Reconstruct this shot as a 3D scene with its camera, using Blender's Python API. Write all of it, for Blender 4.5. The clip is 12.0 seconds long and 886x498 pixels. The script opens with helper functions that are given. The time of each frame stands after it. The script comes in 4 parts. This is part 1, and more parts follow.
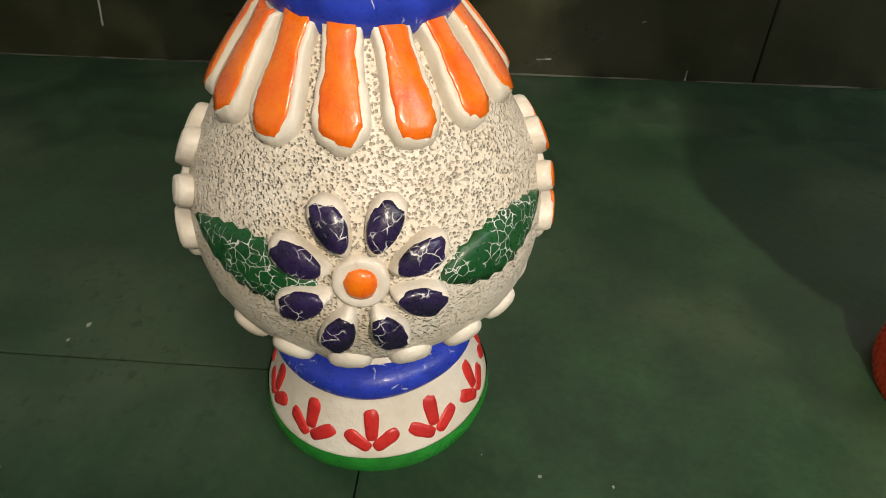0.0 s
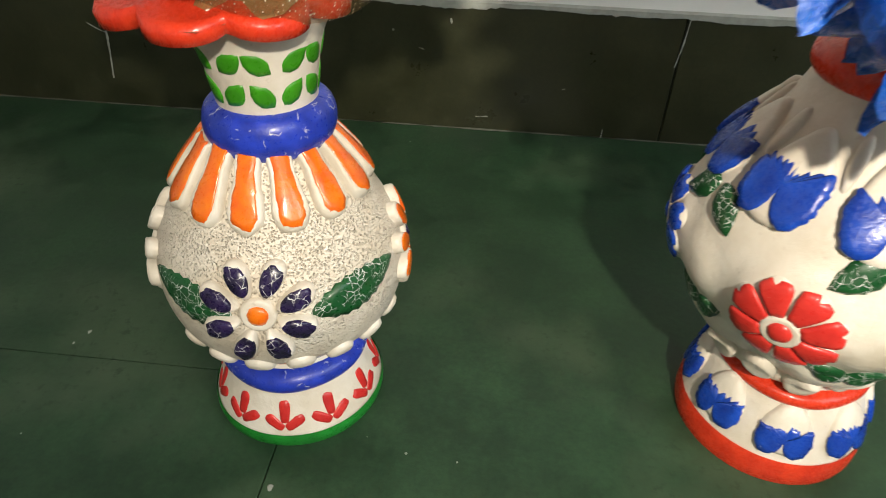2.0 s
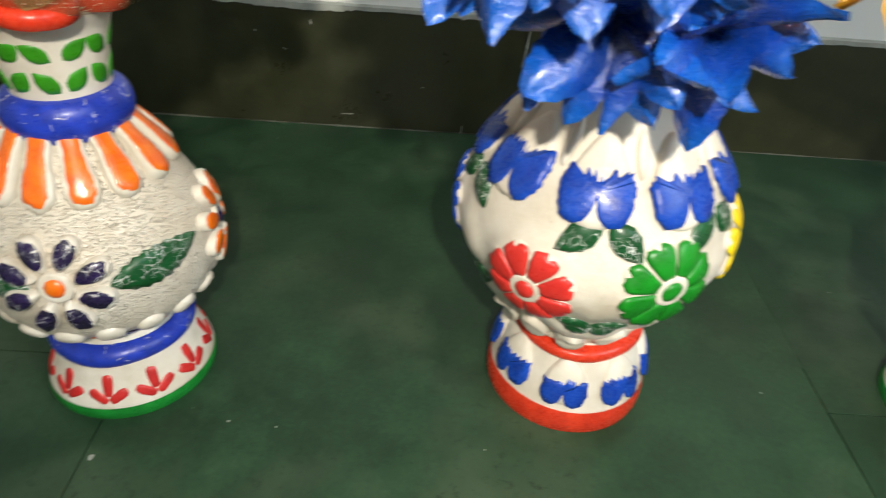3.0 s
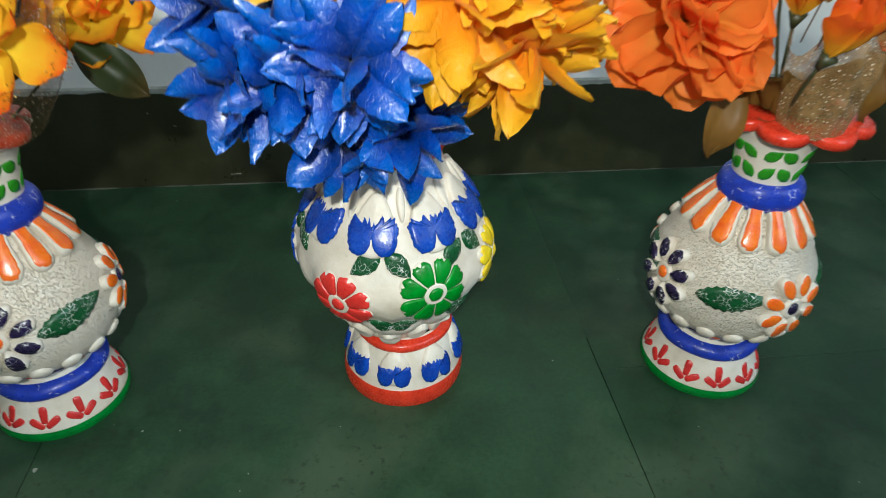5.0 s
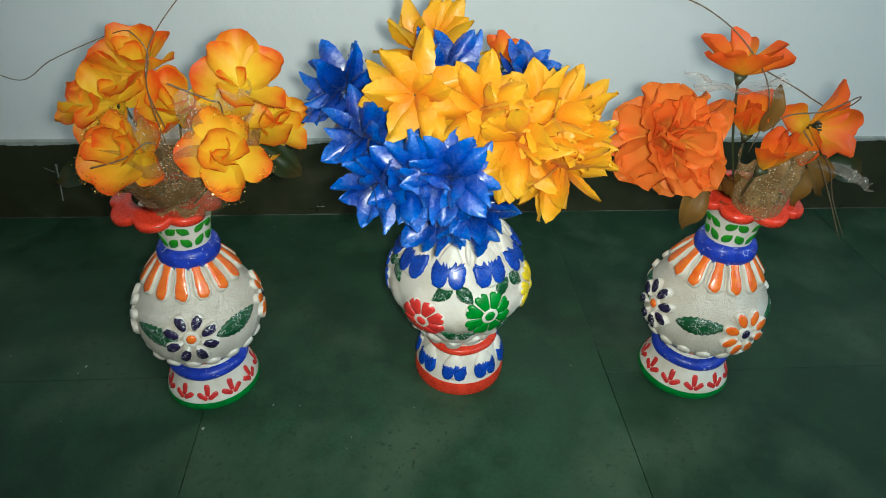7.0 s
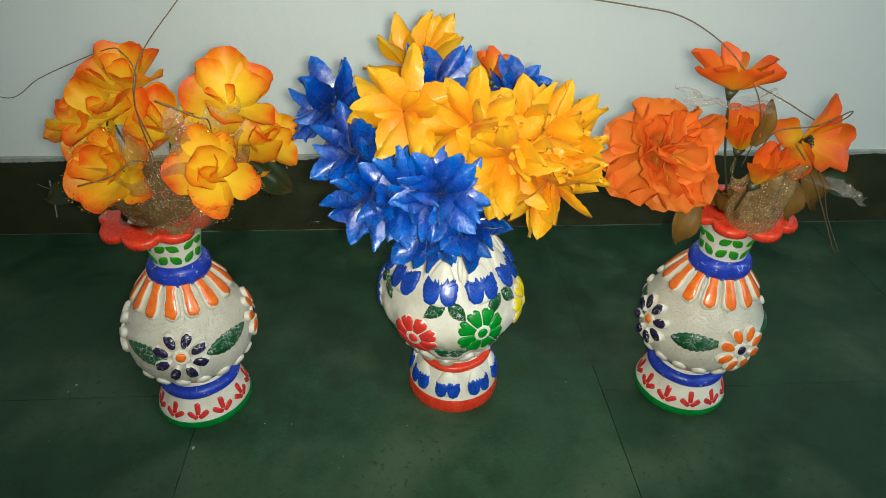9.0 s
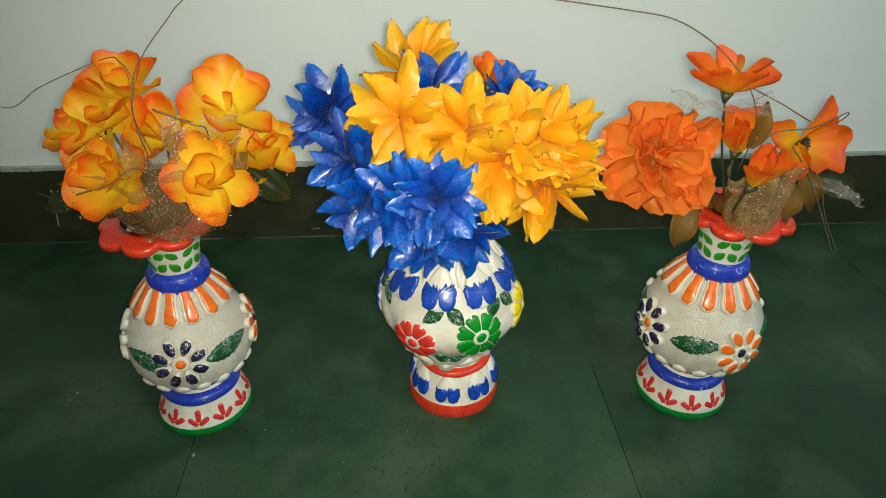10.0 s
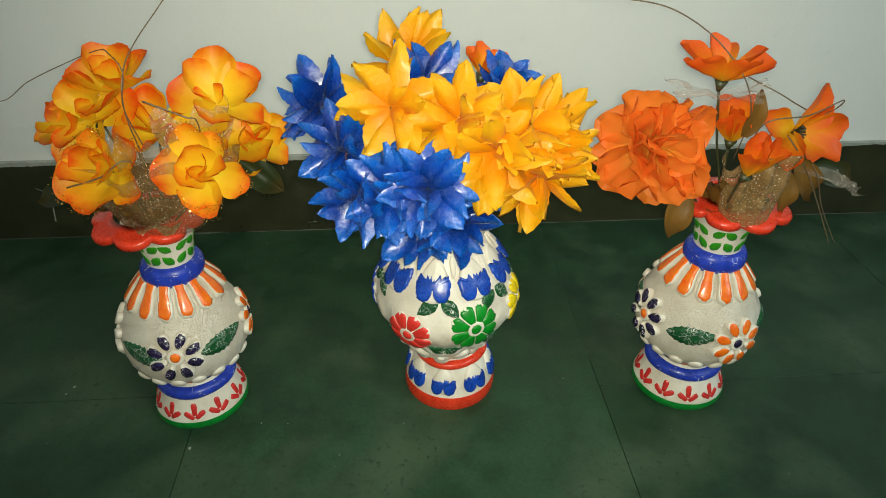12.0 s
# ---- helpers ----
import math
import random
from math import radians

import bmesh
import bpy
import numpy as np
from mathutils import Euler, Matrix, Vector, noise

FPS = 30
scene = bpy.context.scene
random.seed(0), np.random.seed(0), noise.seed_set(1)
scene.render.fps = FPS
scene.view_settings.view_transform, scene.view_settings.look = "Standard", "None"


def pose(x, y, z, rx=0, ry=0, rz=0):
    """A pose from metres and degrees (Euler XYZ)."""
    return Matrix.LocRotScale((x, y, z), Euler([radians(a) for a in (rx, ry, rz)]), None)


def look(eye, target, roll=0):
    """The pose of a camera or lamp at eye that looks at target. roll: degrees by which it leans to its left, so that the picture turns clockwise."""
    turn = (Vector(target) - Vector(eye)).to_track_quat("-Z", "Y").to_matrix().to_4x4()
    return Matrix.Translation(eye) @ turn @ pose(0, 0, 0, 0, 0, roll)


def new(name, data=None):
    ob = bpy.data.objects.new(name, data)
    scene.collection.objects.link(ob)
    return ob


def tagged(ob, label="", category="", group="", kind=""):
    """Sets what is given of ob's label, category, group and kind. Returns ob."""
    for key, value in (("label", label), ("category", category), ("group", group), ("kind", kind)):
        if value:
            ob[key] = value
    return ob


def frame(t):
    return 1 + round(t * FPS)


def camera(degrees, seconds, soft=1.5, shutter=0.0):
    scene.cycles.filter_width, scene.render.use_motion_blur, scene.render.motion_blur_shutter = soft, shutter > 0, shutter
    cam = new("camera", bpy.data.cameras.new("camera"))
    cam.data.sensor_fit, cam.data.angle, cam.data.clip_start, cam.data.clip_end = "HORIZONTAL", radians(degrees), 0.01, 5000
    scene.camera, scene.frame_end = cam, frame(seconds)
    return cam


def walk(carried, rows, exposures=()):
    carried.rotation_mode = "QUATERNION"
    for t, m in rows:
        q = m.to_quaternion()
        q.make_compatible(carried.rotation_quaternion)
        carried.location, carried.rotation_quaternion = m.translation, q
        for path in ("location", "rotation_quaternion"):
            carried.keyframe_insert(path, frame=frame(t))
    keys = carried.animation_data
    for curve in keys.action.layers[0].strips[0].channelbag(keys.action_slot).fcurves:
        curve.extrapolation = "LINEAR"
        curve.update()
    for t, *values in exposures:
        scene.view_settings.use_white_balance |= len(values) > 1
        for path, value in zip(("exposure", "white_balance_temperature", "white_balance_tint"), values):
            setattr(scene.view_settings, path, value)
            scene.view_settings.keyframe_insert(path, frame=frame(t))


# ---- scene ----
cam = camera(68.3, 12.0, soft=0.9, shutter=0.42)
PATH = [
    (0, (0.0484, -0.1603, 0.2827), (-0.0536, 1.4047, -0.9563), 0.8),
    (0.5, (0.0522, -0.169, 0.2972), (-0.0758, 1.377, -0.9648), 1.2),
    (1, (0.0677, -0.1854, 0.3291), (-0.0663, 1.3686, -0.9219), 1.8),
    (1.5, (0.0921, -0.2056, 0.3456), (-0.0439, 1.3504, -0.9034), 2.0),
    (2, (0.1281, -0.2382, 0.3782), (-0.0069, 1.3398, -0.8418), 1.8),
    (2.5, (0.1584, -0.2636, 0.392), (0.0274, 1.3124, -0.832), 1.7),
    (3, (0.22, -0.277, 0.391), (0.27, 1.324, -0.806), 4.6),
    (3.5, (0.258, -0.291, 0.412), (0.467, 1.348, -0.715), 4.8),
    (3.7, (0.288, -0.292, 0.41), (0.507, 1.31, -0.767), 5.4),
    (5.3, (0.31, -0.458, 0.544), (0.529, 1.174, -0.592), -0.0),
    (5.5, (0.292, -0.486, 0.579), (0.516, 1.13, -0.578), -0.6),
    (6, (0.275, -0.528, 0.642), (0.528, 1.106, -0.483), 1.2),
    (6.5, (0.257, -0.562, 0.662), (0.466, 1.076, -0.465), 1.1),
    (7, (0.25, -0.58, 0.663), (0.392, 1.06, -0.473), 1.9),
    (7.2, (0.246, -0.589, 0.656), (0.395, 1.083, -0.432), 0.9),
    (9, (0.261, -0.574, 0.663), (0.401, 1.088, -0.439), 1.6),
    (9.5, (0.26, -0.575, 0.663), (0.394, 1.088, -0.441), 1.7),
    (10, (0.267, -0.576, 0.663), (0.397, 1.098, -0.425), 0.9),
    (10.5, (0.277, -0.577, 0.661), (0.409, 1.093, -0.433), 0.3),
    (11, (0.276, -0.577, 0.66), (0.396, 1.091, -0.437), 0.2),
    (11.5, (0.278, -0.576, 0.658), (0.413, 1.086, -0.447), 0.2),
    (12, (0.277, -0.576, 0.659), (0.398, 1.088, -0.443), 0.4),
]
EXPOSURES = [(0.0, 0.6, 7100, 15), (2.5, 0.78, 6600, 10), (3.5, 0.64, 6200, 8), (5.5, 0.2, 5600, 1), (7.2, 0.18, 5500, -2), (8.8, 0.2, 5900, -2), (12.0, 0.2, 6450, -3)]
walk(cam, [(t, look(eye, target, roll)) for t, eye, target, roll in PATH], EXPOSURES)

# ---- world and light ----
world = bpy.data.worlds.new("sky")
scene.world = world
world.use_nodes = True
_bg = world.node_tree.nodes["Background"]
_sky = world.node_tree.nodes.new("ShaderNodeTexSky")
_sky.sky_type, _sky.sun_disc = "NISHITA", False
_sky.sun_elevation, _sky.sun_rotation = radians(40), radians(200)
world.node_tree.links.new(_sky.outputs[0], _bg.inputs[0])
_bg.inputs[1].default_value = 0.08

# the lamp of the phone that films, held where it stays longest
flash = bpy.data.lights.new("phone_light", "SPOT")
flash.energy, flash.color, flash.shadow_soft_size = 22.0, (1.0, 0.94, 0.80), 0.016
flash.spot_size, flash.spot_blend = radians(98), 1.0
new("phone_light", flash).matrix_basis = look((0.279, -0.584, 0.668), (0.385, 0.4, 0.24))

# daylight through the window of the side wall
day = bpy.data.lights.new("window_light", "AREA")
day.shape, day.size, day.size_y = "RECTANGLE", 1.1, 1.1
day.energy, day.color = 15.0, (0.76, 0.9, 1.0)
new("window_light", day).matrix_basis = look((2.02, -1.0, 1.5), (0.6, -0.2, 0.6))

# even fill light added under the ceiling, out of view, as a tube lamp
tube_light = bpy.data.lights.new("tube_light", "AREA")
tube_light.shape, tube_light.size, tube_light.size_y = "RECTANGLE", 1.2, 0.05
tube_light.energy, tube_light.color = 8.0, (1.0, 0.97, 0.9)
new("tube_light", tube_light).matrix_basis = pose(0.3, -1.2, 2.6)


# ---- materials ----
def mat_new(name, rough=0.5, spec=0.5, metal=0.0, coat=0.0):
    m = bpy.data.materials.new(name)
    m.use_nodes = True
    b = m.node_tree.nodes["Principled BSDF"]
    b.inputs["Roughness"].default_value = rough
    b.inputs["Specular IOR Level"].default_value = spec
    b.inputs["Metallic"].default_value = metal
    b.inputs["Coat Weight"].default_value = coat
    b.inputs["Coat Roughness"].default_value = 0.15
    return m, m.node_tree, b


def nd(nt, kind, ins=None, **props):
    n = nt.nodes.new(kind)
    for k, v in props.items():
        setattr(n, k, v)
    for k, v in (ins or {}).items():
        if isinstance(v, bpy.types.NodeSocket):
            nt.links.new(v, n.inputs[k])
        else:
            n.inputs[k].default_value = v
    return n


def rgb(c):
    return (*c, 1.0)


def mix(nt, fac, a, b, blend="MIX"):
    n = nd(nt, "ShaderNodeMix", data_type="RGBA", blend_type=blend)
    for i, v in ((0, fac), (6, a), (7, b)):
        if isinstance(v, bpy.types.NodeSocket):
            nt.links.new(v, n.inputs[i])
        else:
            n.inputs[i].default_value = v if i == 0 else rgb(v)
    return n.outputs[2]


def ramp(nt, fac, lo, hi, a=0.0, b=1.0):
    n = nd(nt, "ShaderNodeMapRange", {0: fac, 1: lo, 2: hi, 3: a, 4: b})
    return n.outputs[0]


def objco(nt):
    return nd(nt, "ShaderNodeTexCoord").outputs["Object"]


def noise_tex(nt, co, scale, detail=4.0, rough=0.6):
    return nd(nt, "ShaderNodeTexNoise", {"Vector": co, "Scale": scale, "Detail": detail, "Roughness": rough}).outputs["Fac"]


def bump(nt, b, height, strength, dist, prev=None):
    n = nd(nt, "ShaderNodeBump", {"Height": height, "Strength": strength, "Distance": dist})
    if prev is not None:
        nt.links.new(prev, n.inputs["Normal"])
    nt.links.new(n.outputs[0], b.inputs["Normal"])
    return n.outputs[0]


CLAY = (0.78, 0.72, 0.63)


def paint_mat(name, c, c2=None, rough=0.32, crack=0.0, crack_scale=190, dry=0.0, gloss=0.1):
    """Brushed paint on clay; crack: how much bare clay shows in hair cracks; dry: dry-brushed gaps."""
    m, nt, b = mat_new(name, rough, 0.4, coat=gloss)
    co = objco(nt)
    n1 = noise_tex(nt, co, 90, 5)
    n2 = noise_tex(nt, co, 420, 3)
    c2 = c2 or tuple(v * 0.62 for v in c)
    col = mix(nt, ramp(nt, n1, 0.35, 0.68), c, c2)
    if dry > 0:
        gap = ramp(nt, noise_tex(nt, co, 260, 6, 0.75), 0.72 - dry, 0.76 - dry)
        col = mix(nt, gap, col, CLAY)
    if crack > 0:
        off = nd(nt, "ShaderNodeVectorMath", {0: nd(nt, "ShaderNodeTexNoise", {"Vector": co, "Scale": 140.0, "Detail": 4.0}).outputs["Color"]}, operation="SCALE")
        off.inputs["Scale"].default_value = 0.006
        add = nd(nt, "ShaderNodeVectorMath", {0: co, 1: off.outputs[0]}, operation="ADD")
        vor = nd(nt, "ShaderNodeTexVoronoi", {"Vector": add.outputs[0], "Scale": float(crack_scale)}, feature="DISTANCE_TO_EDGE")
        line = ramp(nt, vor.outputs["Distance"], 0.014, 0.042, 1.0, 0.0)
        where = ramp(nt, noise_tex(nt, co, 110, 2), 0.56 - crack * 0.2, 0.68 - crack * 0.2)
        fac = nd(nt, "ShaderNodeMath", {0: line, 1: where}, operation="MULTIPLY").outputs[0]
        col = mix(nt, fac, col, (0.7, 0.68, 0.66))
    nt.links.new(col, b.inputs["Base Color"])
    nt.links.new(ramp(nt, n2, 0.3, 0.7, rough - 0.1, rough + 0.18), b.inputs["Roughness"])
    bump(nt, b, n2, 0.35, 0.0006)
    return m


def clay_mat(name, grain):
    m, nt, b = mat_new(name, 0.42, 0.45)
    co = objco(nt)
    stain = noise_tex(nt, co, 28, 5)
    col = mix(nt, ramp(nt, stain, 0.35, 0.75), CLAY, (0.6, 0.52, 0.41))
    if grain:
        col = mix(nt, ramp(nt, noise_tex(nt, co, 14, 4), 0.35, 0.7, 0.15, 0.55), col, (0.66, 0.56, 0.43))
        v = nd(nt, "ShaderNodeTexVoronoi", {"Vector": co, "Scale": 470.0, "Randomness": 0.9})
        v2 = nd(nt, "ShaderNodeTexVoronoi", {"Vector": co, "Scale": 760.0, "Randomness": 1.0})
        pit = ramp(nt, v.outputs["Distance"], 0.08, 0.36)
        small = ramp(nt, v2.outputs["Distance"], 0.08, 0.4, 0.25, 1.0)
        low = nd(nt, "ShaderNodeMath", {0: pit, 1: small}, operation="MULTIPLY").outputs[0]
        h = nd(nt, "ShaderNodeMath", {0: noise_tex(nt, co, 240, 3), 1: 0.9, 2: low}, operation="MULTIPLY_ADD").outputs[0]
        # shade of the stippled relief, put into the colour as brown pits
        deep = ramp(nt, noise_tex(nt, co, 45, 3), 0.35, 0.7, 0.28, 0.8)
        pit_shade = nd(nt, "ShaderNodeMath", {0: ramp(nt, low, 0.05, 0.42, 1.0, 0.0), 1: deep}, operation="MULTIPLY").outputs[0]
        col = mix(nt, pit_shade, col, (0.32, 0.235, 0.15))
        bump(nt, b, h, 1.0, 0.0013)
    else:
        col = mix(nt, ramp(nt, noise_tex(nt, co, 150, 6, 0.7), 0.62, 0.72, 0.0, 0.5), col, (0.5, 0.42, 0.34))
        bump(nt, b, noise_tex(nt, co, 210, 5), 0.4, 0.0012)
    nt.links.new(col, b.inputs["Base Color"])
    return m


def petal_mat(name, base, mid, tip, rough=0.5, glow=0.25, rib=0.0, sheen=0.0, spec=0.4, early=0.0, coat=0.0):
    """Cloth petal, coloured from its base to its tip; a little light passes through it."""
    m, nt, b = mat_new(name, rough, spec)
    uv = nd(nt, "ShaderNodeTexCoord").outputs["UV"]
    sep = nd(nt, "ShaderNodeSeparateXYZ", {0: uv})
    co = objco(nt)
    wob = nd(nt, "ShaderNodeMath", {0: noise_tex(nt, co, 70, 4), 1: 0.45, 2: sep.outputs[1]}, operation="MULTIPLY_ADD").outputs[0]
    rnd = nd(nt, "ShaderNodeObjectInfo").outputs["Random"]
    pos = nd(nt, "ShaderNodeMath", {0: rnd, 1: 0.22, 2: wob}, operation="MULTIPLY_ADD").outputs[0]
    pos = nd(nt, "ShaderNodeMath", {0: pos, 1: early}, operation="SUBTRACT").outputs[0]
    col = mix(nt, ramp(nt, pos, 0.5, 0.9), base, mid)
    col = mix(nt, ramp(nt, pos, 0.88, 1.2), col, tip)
    col = mix(nt, ramp(nt, rnd, 0.0, 1.0, 0.0, 0.2), col, tuple(v * 0.75 for v in tip))
    nt.links.new(col, b.inputs["Base Color"])
    b.inputs["Sheen Weight"].default_value = sheen
    b.inputs["Sheen Roughness"].default_value = 0.35
    b.inputs["Sheen Tint"].default_value = rgb(tuple(min(1, 0.45 + v * 0.6) for v in tip))
    b.inputs["Coat Weight"].default_value = coat
    b.inputs["Coat Roughness"].default_value = 0.26
    fine = noise_tex(nt, co, 900, 2)
    if rib > 0:
        stretch = nd(nt, "ShaderNodeVectorMath", {0: uv, 1: (2.6, 6.5, 1.0)}, operation="MULTIPLY").outputs[0]
        crinkle = nd(nt, "ShaderNodeTexNoise", {"Vector": stretch, "Scale": 1.7, "Detail": 3.0, "Distortion": 1.3}).outputs["Fac"]
        along = nd(nt, "ShaderNodeVectorMath", {0: uv, 1: (46.0, 2.2, 1.0)}, operation="MULTIPLY").outputs[0]
        fibre = nd(nt, "ShaderNodeTexNoise", {"Vector": along, "Scale": 1.0, "Detail": 3.0}).outputs["Fac"]
        k = bump(nt, b, crinkle, rib, 0.003)
        k = bump(nt, b, fibre, 0.5, 0.0006, k)
        bump(nt, b, fine, 0.1, 0.0003, k)
        nt.links.new(ramp(nt, crinkle, 0.3, 0.7, rough - 0.12, rough + 0.15), b.inputs["Roughness"])
    else:
        vein = nd(nt, "ShaderNodeTexWave", {"Vector": uv, "Scale": 9.0, "Distortion": 2.5, "Detail": 3.0}, bands_direction="X")
        bump(nt, b, vein.outputs["Fac"], 0.1, 0.0003)
    tr = nd(nt, "ShaderNodeBsdfTranslucent", {"Color": col})
    ms = nd(nt, "ShaderNodeMixShader", {0: glow, 1: b.outputs[0], 2: tr.outputs[0]})
    nt.links.new(ms.outputs[0], nt.nodes["Material Output"].inputs["Surface"])
    return m


def net_mat(name, c, alpha):
    """Sheer organza with a weave and rows of small glitter dots."""
    m, nt, b = mat_new(name, 0.45, 0.5)
    uv = nd(nt, "ShaderNodeTexCoord").outputs["UV"]
    dots = nd(nt, "ShaderNodeTexVoronoi", {"Vector": uv, "Scale": 34.0, "Randomness": 0.4})
    dot = ramp(nt, dots.outputs["Distance"], 0.14, 0.2, 1.0, 0.0)
    nt.links.new(mix(nt, dot, c, (0.85, 0.8, 0.7)), b.inputs["Base Color"])
    fold = ramp(nt, noise_tex(nt, uv, 7, 4), 0.3, 0.75, alpha * 0.55, alpha * 1.5)
    a = nd(nt, "ShaderNodeMath", {0: fold, 1: dot}, operation="MAXIMUM").outputs[0]
    clear = nd(nt, "ShaderNodeBsdfTransparent")
    ms = nd(nt, "ShaderNodeMixShader", {0: a, 1: clear.outputs[0], 2: b.outputs[0]})
    nt.links.new(ms.outputs[0], nt.nodes["Material Output"].inputs["Surface"])
    return m


def stone_mat(name, c, c2, rough, speck, spec=0.55):
    m, nt, b = mat_new(name, rough, spec)
    co = nd(nt, "ShaderNodeNewGeometry").outputs["Position"]
    big = noise_tex(nt, co, 3.2, 5)
    mid = noise_tex(nt, co, 16, 7, 0.65)
    fine = noise_tex(nt, co, 190, 5, 0.7)
    col = mix(nt, ramp(nt, big, 0.3, 0.7), c, c2)
    col = mix(nt, ramp(nt, mid, 0.42, 0.74, 0.0, 0.7), col, tuple(v * 1.75 for v in c2))
    col = mix(nt, ramp(nt, fine, 0.3, 0.75, 0.0, 0.5), col, tuple(v * 0.55 for v in c))
    rnd = nd(nt, "ShaderNodeObjectInfo").outputs["Random"]
    col = mix(nt, ramp(nt, rnd, 0, 1, 0.0, 0.35), col, tuple(v * 0.6 for v in c))
    if speck > 0.1:
        worn = ramp(nt, noise_tex(nt, co, 5.5, 4, 0.55), 0.5, 0.68, 0.0, 0.7)
        col = mix(nt, worn, col, (c2[0] * 2.4, c2[1] * 1.55, c2[2] * 1.9))
        spot = nd(nt, "ShaderNodeMath", {0: ramp(nt, noise_tex(nt, co, 95, 4, 0.7), 0.56, 0.66), 1: worn}, operation="MULTIPLY").outputs[0]
        col = mix(nt, spot, col, tuple(v * 0.5 for v in c))
    if speck > 0:
        v = nd(nt, "ShaderNodeTexVoronoi", {"Vector": co, "Scale": 34.0, "Randomness": 1.0})
        pick = nd(nt, "ShaderNodeSeparateColor", {0: v.outputs["Color"]})
        rad = ramp(nt, pick.outputs[1], 0.0, 1.0, 0.015, 0.05)
        near = nd(nt, "ShaderNodeMath", {0: v.outputs["Distance"], 1: rad}, operation="LESS_THAN").outputs[0]
        some = nd(nt, "ShaderNodeMath", {0: pick.outputs[0], 1: 1 - speck}, operation="GREATER_THAN").outputs[0]
        fac = nd(nt, "ShaderNodeMath", {0: near, 1: some}, operation="MULTIPLY").outputs[0]
        fac = nd(nt, "ShaderNodeMath", {0: fac, 1: 0.55}, operation="MULTIPLY").outputs[0]
        col = mix(nt, fac, col, (0.4, 0.42, 0.38))
    nt.links.new(col, b.inputs["Base Color"])
    nt.links.new(ramp(nt, mid, 0.3, 0.75, rough - 0.1, rough + 0.2), b.inputs["Roughness"])
    k = bump(nt, b, mid, 0.18, 0.004)
    bump(nt, b, fine, 0.2, 0.001, k)
    return m


def plaster_mat(name, c, c2):
    m, nt, b = mat_new(name, 0.6, 0.3)
    co = nd(nt, "ShaderNodeNewGeometry").outputs["Position"]
    col = mix(nt, ramp(nt, noise_tex(nt, co, 2.6, 5), 0.35, 0.7), c, c2)
    col = mix(nt, ramp(nt, noise_tex(nt, co, 21, 6, 0.7), 0.64, 0.76, 0.0, 0.35), col, tuple(v * 0.8 for v in c2))
    nt.links.new(col, b.inputs["Base Color"])
    k = bump(nt, b, noise_tex(nt, co, 9, 4), 0.15, 0.01)
    bump(nt, b, noise_tex(nt, co, 160, 4), 0.15, 0.0015, k)
    return m


def plain_mat(name, c, rough=0.5, metal=0.0):
    m, nt, b = mat_new(name, rough, 0.5, metal)
    co = objco(nt)
    nt.links.new(mix(nt, ramp(nt, noise_tex(nt, co, 60, 4), 0.3, 0.7), c, tuple(v * 0.7 for v in c)), b.inputs["Base Color"])
    return m


M_CLAY = clay_mat("smooth_white_clay", False)
M_GRAIN = clay_mat("stippled_white_clay", True)
M_BLUE = paint_mat("blue_paint", (0.02, 0.05, 0.48), (0.012, 0.03, 0.3), dry=0.04, crack=0.03, crack_scale=130)
M_BLUE2 = paint_mat("bright_blue_paint", (0.01, 0.065, 0.44), (0.008, 0.035, 0.28), rough=0.25, dry=0.05)
M_GREEN = paint_mat("green_paint", (0.012, 0.24, 0.03), (0.008, 0.16, 0.02))
M_LEAF = paint_mat("dark_green_paint", (0.007, 0.085, 0.022), (0.005, 0.05, 0.013), crack=0.5, crack_scale=230)
M_LIME = paint_mat("leaf_green_paint", (0.045, 0.3, 0.012), (0.03, 0.2, 0.008))
M_RED = paint_mat("red_paint", (0.62, 0.03, 0.025), (0.45, 0.02, 0.02))
M_RIM = paint_mat("orange_red_paint", (0.72, 0.05, 0.018), (0.55, 0.03, 0.012), rough=0.25)
M_ORANGE = paint_mat("orange_paint", (0.85, 0.185, 0.006), (0.76, 0.1, 0.005), rough=0.3, gloss=0.7)
M_NAVY = paint_mat("navy_paint", (0.026, 0.015, 0.066), (0.008, 0.007, 0.018), rough=0.25, crack=0.3, crack_scale=185)
M_RED2 = paint_mat("flower_red_paint", (0.66, 0.04, 0.03), (0.55, 0.025, 0.02), dry=0.04)
M_GREEN2 = paint_mat("flower_green_paint", (0.01, 0.24, 0.014), (0.008, 0.16, 0.01), dry=0.03)
M_YELLOW = paint_mat("flower_yellow_paint", (0.82, 0.62, 0.01), (0.75, 0.5, 0.01), dry=0.02)
M_ROSE = petal_mat("rose_petal_cloth", (0.95, 0.72, 0.03), (0.94, 0.47, 0.015), (0.87, 0.12, 0.006), glow=0.4, early=0.15)
M_CORAL = petal_mat("coral_petal_cloth", (0.95, 0.46, 0.06), (0.95, 0.31, 0.045), (0.95, 0.24, 0.03), glow=0.5)
M_TULIP = petal_mat("orange_petal_cloth", (0.92, 0.5, 0.02), (0.9, 0.24, 0.01), (0.82, 0.12, 0.01), glow=0.4)
# the orange shade deep in the yellow flowers is put into the base colour
M_SATIN_Y = petal_mat("yellow_satin", (0.9, 0.31, 0.003), (0.93, 0.43, 0.006), (0.95, 0.51, 0.012), rough=0.45, glow=0.4, rib=0.4, sheen=0.1, spec=0.4, coat=0.2)
# blue satin, darker towards the petal base
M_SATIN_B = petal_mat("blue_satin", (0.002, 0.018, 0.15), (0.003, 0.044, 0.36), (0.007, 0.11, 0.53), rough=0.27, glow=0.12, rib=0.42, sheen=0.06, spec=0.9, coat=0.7)
